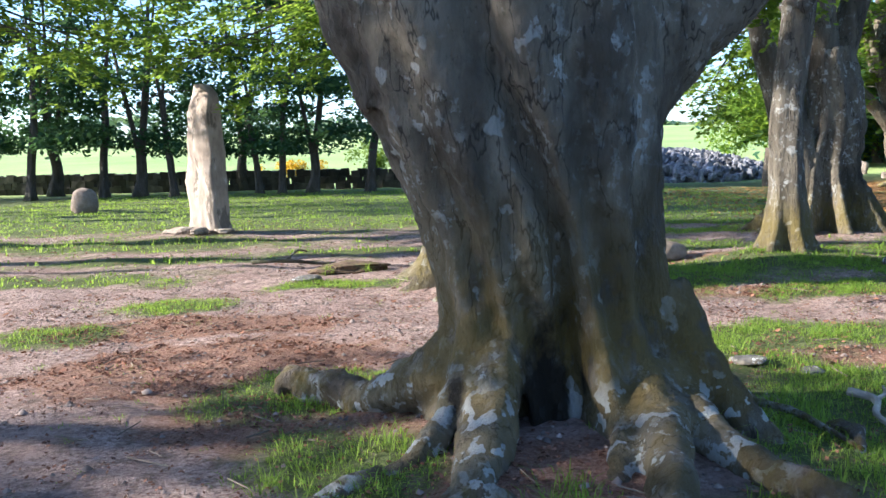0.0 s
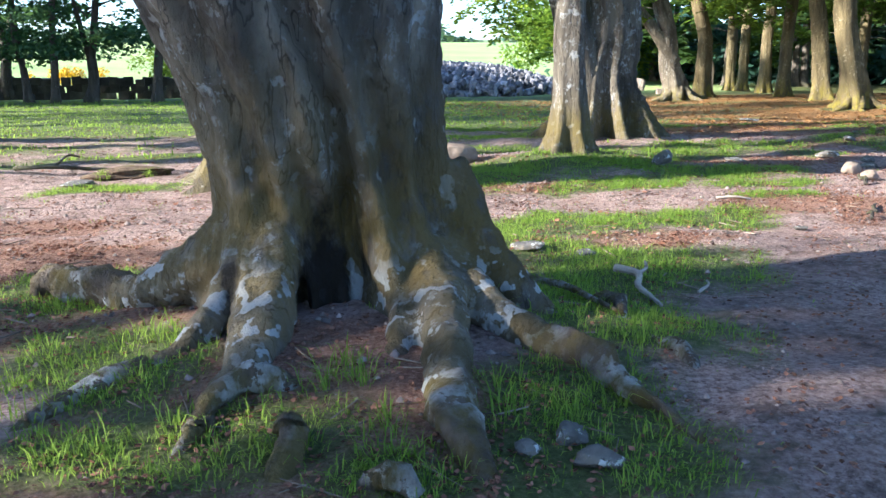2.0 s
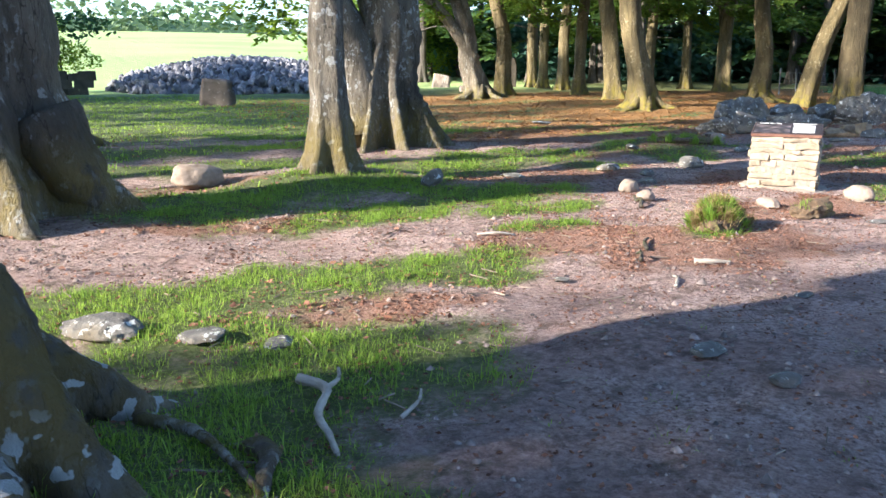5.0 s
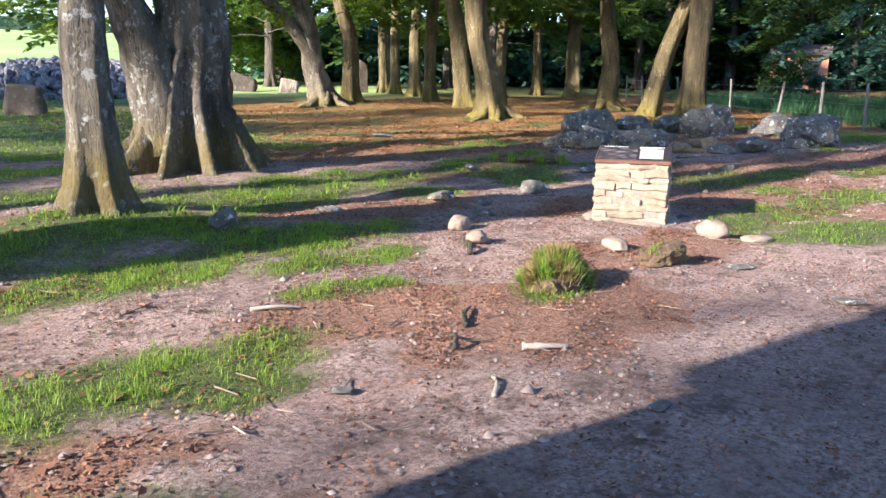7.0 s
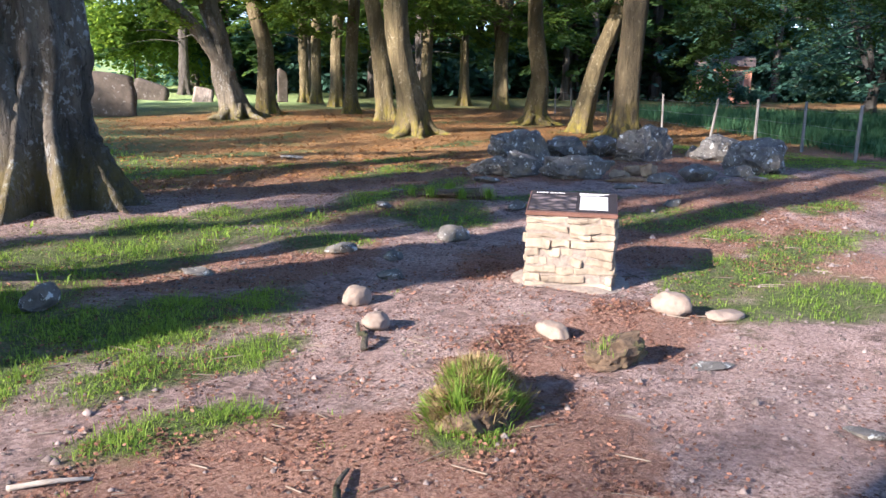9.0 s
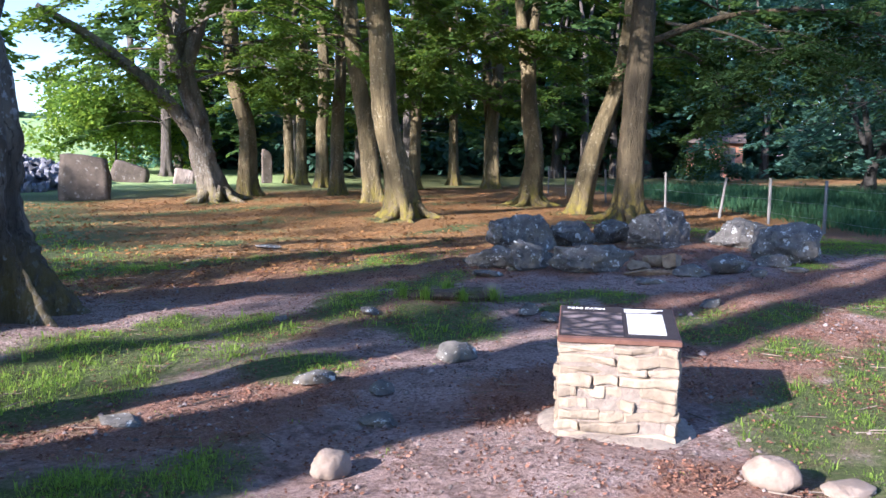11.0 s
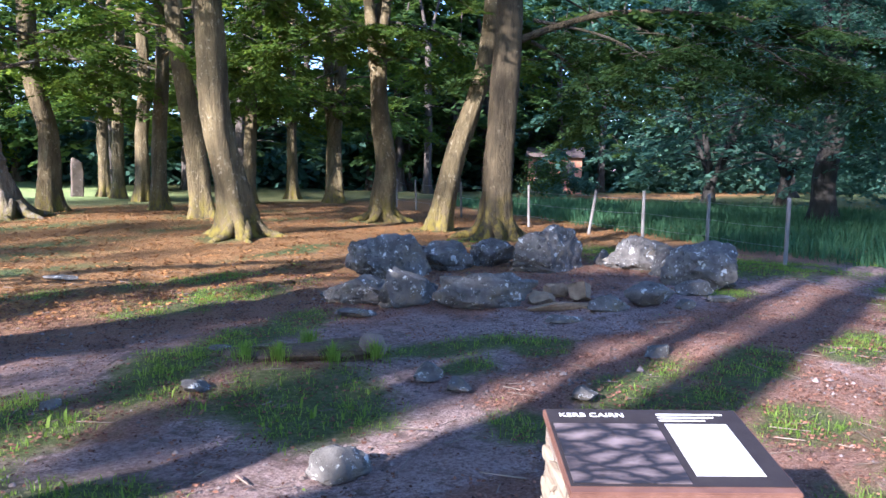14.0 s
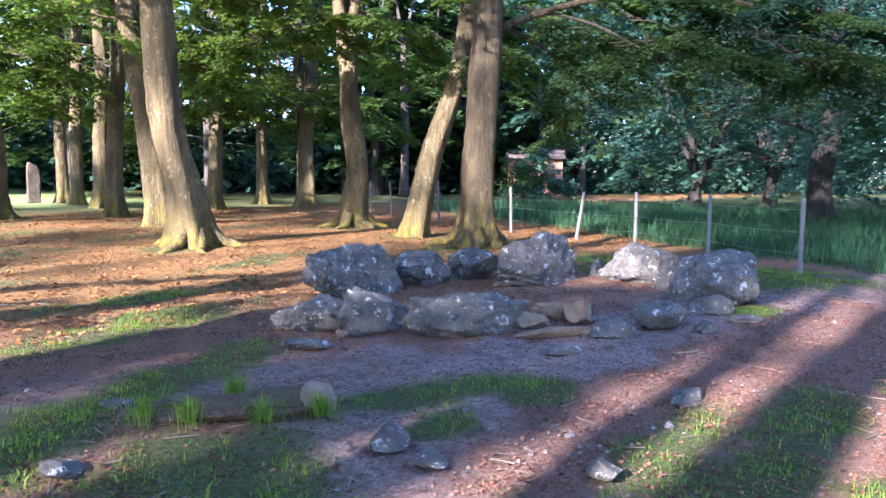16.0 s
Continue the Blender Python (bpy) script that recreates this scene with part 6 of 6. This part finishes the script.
# ---------------------------------------------------------------- the house beyond the trees
def house():
    t = thing("house", "red-brick house half hidden by trees", "house", on(58.2, 36.9), -60)
    def box(name, x0, x1, y0, y1, z0, z1, mat, parent=t, label=""):
        bm = bmesh.new()
        bmesh.ops.create_cube(bm, size=1)
        for v in bm.verts:
            v.co = Vector((x0 if v.co.x < 0 else x1, y0 if v.co.y < 0 else y1, z0 if v.co.z < 0 else z1))
        bmesh.ops.bevel(bm, geom=bm.edges[:], offset=0.02, segments=1, affect="EDGES")
        return part(name, bm, parent, label, mat)
    box("wall", -1.9, 1.9, 0, 6, -0.3, 2.6, BRICK)
    bm = bmesh.new()
    vs = [bm.verts.new(p) for p in ((-2.1, -0.5, 2.6), (2.1, -0.5, 2.6), (2.1, 6.5, 2.6), (-2.1, 6.5, 2.6), (-2.1, 3, 3.4), (2.1, 3, 3.4))]
    for f in ((0, 1, 5, 4), (2, 3, 4, 5), (0, 4, 3), (1, 2, 5), (3, 2, 1, 0)):
        bm.faces.new([vs[i] for i in f])
    part("roof", bm, t, "grey slate roof", ROOF)
    for x in (-0.9, 0.9):
        w = box("window", x - 0.5, x + 0.5, -0.08, 0.04, 1.0, 2.3, FENCE_WOOD)
        box("pane", x - 0.42, x + 0.42, -0.11, -0.06, 1.1, 2.2, PANE, w)


house()


# ---------------------------------------------------------------- distance
def far_hills():
    rng = np.random.default_rng(3)
    xs = np.linspace(-900, 900, 120)
    for name, y, base, amp, mat in (("far_hill", 620, 24, 9, FIELD_FAR),):
        v, f = [], []
        for x in xs:
            h = base + amp * (math.sin(x * 0.006 + 1) + 0.4 * math.sin(x * 0.017)) - 0.012 * x
            v += [(x, y, -5), (x, y + 60, h)]
        for i in range(len(xs) - 1):
            f.append((2 * i, 2 * i + 2, 2 * i + 3, 2 * i + 1))
        ob = new("backdrop", mesh_of("backdrop", v, f, mat))
        tagged(ob, "distant wooded hill beyond the fields", "hill", kind="structure")
    n = 9000
    x = rng.uniform(-420, 420, n)
    y = 300 + rng.normal(0, 8, n)
    z = np.asarray(height(x, np.full(n, 300.0))) + rng.uniform(0, 1, n) ** 0.8 * (6 + 5 * np.sin(x * 0.05) + 3 * np.sin(x * 0.13))
    c = np.stack([x, y, z], 1)
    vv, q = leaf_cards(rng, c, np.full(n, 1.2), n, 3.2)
    tagged(new("far_trees", cards_mesh("far_trees", vv, q, LEAF_FAR_HAZE)), "distant belt of trees along the fields", "trees", kind="stuff")
    # undergrowth and young growth at the back of the wood
    n = 60000
    f = rng.uniform(0, 1, n)
    x = 30 + 70 * f + rng.normal(0, 2.5, n)
    y = 64 - 44 * f + rng.normal(0, 2.5, n)
    z = np.asarray(height(x, y)) + rng.uniform(0, 1, n) * (3.2 + 1.2 * np.sin(x * 0.7) + 16 * smoothstep(0.33, 0.55, f))
    keep = (np.abs((x - 7) * 0.498 - (y - 7.5) * 0.867) > 2.2) | ((x - 7) * 0.867 + (y - 7.5) * 0.498 > 66)
    x, y, z = x[keep], y[keep], z[keep]
    n = len(x)
    vv, q = leaf_cards(rng, np.stack([x, y, z], 1), np.full(n, 0.8), n, 0.62)
    m = 27000
    f = rng.uniform(0, 1, m)
    x, y = 33 + 76 * f + rng.normal(0, 1.5, m), 70 - 44 * f + rng.normal(0, 1.5, m)
    z = np.asarray(height(x, y)) + rng.uniform(0, 1, m) * (4.0 + 1.2 * np.sin(x * 0.7) + 15 * smoothstep(0.30, 0.5, f))
    v2, q2 = leaf_cards(rng, np.stack([x, y, z], 1), np.full(m, 0.8), m, 1.25)
    vv, q = np.concatenate([vv, v2]), np.concatenate([q, q2 + len(vv)])
    tagged(new("undergrowth", cards_mesh("undergrowth", vv, q, LEAF_BLUE_HAZE)), "dark dense growth at the back of the wood", "undergrowth", kind="stuff")


far_hills()


def bush(name, label, x, y, size, n, mat, leaf, seed, cat="bush"):
    rng = np.random.default_rng(seed)
    c = rng.normal(0, 0.35, (14, 3)) * np.array([size[0], size[1], size[2] * 0.6]) + np.array([0, 0, size[2] * 0.5])
    v, q = leaf_cards(rng, c, np.full(14, min(size) * 0.4), n, leaf, 0.9)
    t = thing(name, label, cat, on(x, y))
    part("foliage", cards_mesh("foliage", v, q, mat), t)
    v, f = tube([(0, 0, -0.1), (0.05, 0, size[2] * 0.3), (0, 0.1, size[2] * 0.6)], [0.08, 0.05, 0.02], 6, seed)
    part("stem", mesh_of("stem", v, f, BARK_DARK), t)


bush("gorse_bush", "yellow flowering gorse bush beyond the wall", -10.5, 60, (2.6, 1.2, 1.3), 1200, GORSE, 0.2, 1)
bush("bush", "bright green young bush by the wall", -3.6, 46, (1.6, 1.4, 2.4), 2200, LEAF_LIT, 0.16, 2)
bush("bush", "pale green young tree by the cairn", 2.6, 46, (1.3, 1.2, 3.4), 2600, LEAF_LIT, 0.16, 3)
bush("bush", "low green bush by the field", 0.2, 47, (2.4, 1.2, 1.6), 1800, LEAF_DEEP, 0.16, 4)
bush("bush", "bright green thicket at the wood edge", 23, 56, (6, 4, 7.5), 9000, LEAF_LIT, 0.3, 5)
bush("bush", "leafy dark shrub half hiding the house", 52.3, 34.3, (2.0, 1.8, 2.8), 2400, LEAF_DEEP, 0.2, 8)
bush("bush", "low dark bush in front of the house", 54.0, 34.2, (4.5, 3.5, 1.5), 4000, LEAF_BLUE_HAZE, 0.25, 7)
bush("bush", "bright green thicket at the wood edge", 28, 58, (5, 4, 7), 8000, LEAF_LIT, 0.3, 6)


# ---------------------------------------------------------------- grass and fallen leaves
def blades(name, label, x, y, h, width, mat, seed, cat="grass", per=9, spread=0.035):
    """Tufts of bent, pointed blades at the given places."""
    rng = np.random.default_rng(seed)
    k = np.repeat(np.arange(len(x)), per)
    n = len(k)
    yaw, lean = rng.uniform(0, 6.283, n), rng.uniform(0.1, 1.5, n)
    off = np.abs(rng.normal(0, spread, n))
    bx, by = x[k] + np.cos(yaw) * off, y[k] + np.sin(yaw) * off
    h = h[k] * rng.uniform(0.35, 1.15, n)
    z = np.asarray(height(bx, by)) - 0.008
    yaw = yaw + rng.normal(0, 0.6, n)
    d = np.stack([np.cos(yaw), np.sin(yaw), np.zeros(n)], 1)
    s = np.stack([-np.sin(yaw), np.cos(yaw), np.zeros(n)], 1) * (width * rng.uniform(0.6, 1.3, n))[:, None] / 2
    p = np.stack([bx, by, z], 1)
    up = np.array([0, 0, 1.0])
    mid = p + up * (h * 0.6)[:, None] + d * (h * lean * 0.3)[:, None]
    tip = p + up * (h * (1.05 - 0.35 * lean))[:, None] + d * (h * lean * 0.95)[:, None]
    verts = np.stack([p - s, p + s, mid + s * 0.8, mid - s * 0.8, tip], 1).reshape(-1, 3)
    base = np.arange(n)[:, None] * 5
    tri = np.concatenate([base + np.array([[0, 1, 2]]), base + np.array([[0, 2, 3]]), base + np.array([[3, 2, 4]])])
    return tagged(new(name, cards_mesh(name, verts, tri, mat)), label, cat, kind="stuff")


def scatter(rng, x0, x1, y0, y1, n, keep):
    x, y = rng.uniform(x0, x1, n), rng.uniform(y0, y1, n)
    k = keep(x, y) > rng.uniform(0, 1, n)
    return x[k], y[k]


def grow():
    rng = np.random.default_rng(21)

    def cover(x, y):
        lush = smoothstep(-0.5, 0.6, fractal(x * 3.1, y * 3.1, 8) + 0.5 * fractal(x * 8, y * 8, 2))
        return 0.006 + smoothstep(0.12, 1.0, turf_at(x, y)) * (0.12 + 0.88 * lush)

    def tall(x, y, lo, hi):
        return (lo + (hi - lo) * rng.uniform(0, 1, len(x)) ** 2.2) * (0.6 + 0.5 * turf_at(x, y))

    x, y = scatter(rng, -4, 7, 1.6, 10, 62000, cover)
    blades("grass", "short bright green woodland grass", x, y, tall(x, y, 0.02, 0.085), 0.0045, GRASS, 1, per=12, spread=0.06)
    x, y = scatter(rng, 4, 22, 6, 17.5, 66000, cover)
    blades("grass", "tufted green grass round the plinth and stones", x, y, tall(x, y, 0.025, 0.085), 0.0062, GRASS, 2, per=8, spread=0.06)
    x, y = scatter(rng, -16, 10, 9, 40, 38000, cover)
    blades("grass", "green lawn grass round the standing stone", x, y, tall(x, y, 0.04, 0.12), 0.018, GRASS, 3, per=4, spread=0.08)
    x, y = scatter(rng, 18, 44, 2, 30, 24000, lambda a, b: smoothstep(-0.6, 0.4, a - meadow_line(b)))
    blades("meadow_grass", "tall dark green meadow grass behind the fence", x, y, rng.uniform(0.2, 0.55, len(x)) + 0.0, 0.02, GRASS_DRY, 4, per=4, spread=0.14)

    # long tufts in the crooks of the old beech's roots
    spots = [(0.46, 3.06), (0.5, 2.95), (1.24, 3.42), (1.18, 3.55), (1.12, 2.75), (1.22, 2.6), (1.35, 2.7), (1.05, 2.62), (-0.15, 2.75), (-0.4, 2.7), (0.6, 2.45), (0.5, 2.6), (1.6, 3.1), (1.7, 3.3),
             (-0.6, 3.1), (-0.8, 3.4), (2.0, 4.3), (1.9, 4.0), (-0.3, 3.8), (0.2, 2.55)]
    k = np.repeat(np.arange(len(spots)), 9)
    x = np.array([p[0] for p in spots])[k] + rng.normal(0, 0.07, len(k))
    y = np.array([p[1] for p in spots])[k] + rng.normal(0, 0.07, len(k))
    blades("grass", "long green grass tufts between the roots", x, y, rng.uniform(0.05, 0.15, len(k)), 0.0045, GRASS, 9, per=9)


grow()


def flat_leaves(name, label, x, y, size, mat, rng):
    n = len(x)
    z = np.asarray(height(x, y)) + 0.004 + rng.uniform(0, 0.012, n)
    v, q = leaf_cards(rng, np.stack([x, y, z], 1), np.full(n, 0.001), n, size)
    pick = v.reshape(-1, 4, 3)
    mid = pick.mean(1)
    pick[:, :, 2] = mid[:, None, 2] + np.clip((pick[:, :, 2] - mid[:, None, 2]) * 0.7, -0.004, 0.03)
    tagged(new(name, cards_mesh(name, pick.reshape(-1, 3), q, mat)), label, "leaves", kind="stuff")


def fall():
    rng = np.random.default_rng(31)

    def cover(x, y):
        clump = smoothstep(-0.3, 0.5, fractal(x * 4, y * 4, 6) + 0.5 * fractal(x * 11, y * 11, 4))
        return (0.26 + 0.74 * smoothstep(0.2, 0.9, litter_at(x, y))) * (0.15 + 0.85 * clump)
    x, y = scatter(rng, -4, 9, 1.6, 9, 190000, cover)
    flat_leaves("fallen_leaves", "scattered brown fallen beech leaves", x, y, 0.027, LITTER, rng)
    x, y = scatter(rng, 5, 20, 7, 17, 230000, cover)
    flat_leaves("fallen_leaves", "brown beech leaves on the ground round the ring", x, y, 0.03, LITTER, rng)
    x, y = scatter(rng, 6, 30, 15, 34, 70000, cover)
    flat_leaves("fallen_leaves", "russet leaf litter on the woodland floor", x, y, 0.08, LITTER_WOOD, rng)
    x, y = scatter(rng, -9, 4, 5, 20, 24000, cover)
    flat_leaves("fallen_leaves", "pale brown leaves on trodden earth", x, y, 0.06, LITTER, rng)
    # grit: small squat stones
    x, y = scatter(rng, -4, 18, 1.8, 15, 140000, lambda a, b: 0.6 * (1 - turf_at(a, b)) * smoothstep(-0.4, 0.4, fractal(a * 2, b * 2, 9)))
    n = len(x)
    s = (0.004 + 0.02 * rng.uniform(0, 1, n) ** 5 + 0.022 * (rng.uniform(0, 1, n) > 0.986))
    z = np.asarray(height(x, y))
    oct_v = np.array([[1, 0, 0], [0, 1, 0], [-1, 0, 0], [0, -1, 0], [0, 0, 0.8], [0.2, 0.1, -0.5]])
    rot = rng.uniform(0, 6.283, n)
    c, sn = np.cos(rot), np.sin(rot)
    v = oct_v[None] * rng.uniform(0.6, 1.2, (n, 6, 1)) * s[:, None, None]
    vx, vy = v[..., 0] * c[:, None] - v[..., 1] * sn[:, None], v[..., 0] * sn[:, None] + v[..., 1] * c[:, None]
    v = np.stack([vx + x[:, None], vy + y[:, None], v[..., 2] + z[:, None] + s[:, None] * 0.2], 2).reshape(-1, 3)
    f = np.array([[0, 1, 4], [1, 2, 4], [2, 3, 4], [3, 0, 4]])
    tri = (np.arange(n)[:, None, None] * 6 + f[None]).reshape(-1, 3)
    tagged(new("grit", cards_mesh("grit", v, tri, GRIT)), "small grit and pebbles on the path", "gravel", kind="stuff")

    # broken twigs
    x, y = scatter(rng, -3, 19, 1.8, 18, 3600, lambda a, b: 0.35 + 0.65 * smoothstep(0.2, 0.9, litter_at(a, b)))
    n = len(x)
    ln, yaw, r = rng.uniform(0.02, 0.09, n) + 0.1 * rng.uniform(0, 1, n) ** 5, rng.uniform(0, 6.283, n), rng.uniform(0.0015, 0.0045, n)
    ends = []
    for side in (-1, 1):
        ex, ey = x + side * np.cos(yaw) * ln, y + side * np.sin(yaw) * ln
        ez = np.asarray(height(ex, ey)) + r + rng.uniform(0.0, 0.02, n)
        for px, pz in ((-1, -0.6), (1, -0.6), (0, 1.1)):
            ends.append(np.stack([ex - np.sin(yaw) * r * px, ey + np.cos(yaw) * r * px, ez + r * pz], 1))
    v = np.stack(ends, 1).reshape(-1, 3)
    quads = (np.arange(n)[:, None, None] * 6 + np.array([[0, 1, 4, 3], [1, 2, 5, 4], [2, 0, 3, 5]])[None]).reshape(-1, 4)
    tagged(new("twigs", cards_mesh("twigs", v, quads, TWIG)), "small broken twigs strewn on the earth", "twigs", kind="stuff")


TWIG = material("twig_wood", [(0.3, (0.07, 0.05, 0.035)), (0.7, (0.26, 0.21, 0.16))], 3, 0.9, 0, island=0.4)
GRIT = material("path_grit", [(0.3, (0.10, 0.078, 0.068)), (0.7, (0.27, 0.215, 0.185))], 30, 0.95, 0, island=0.5)
fall()
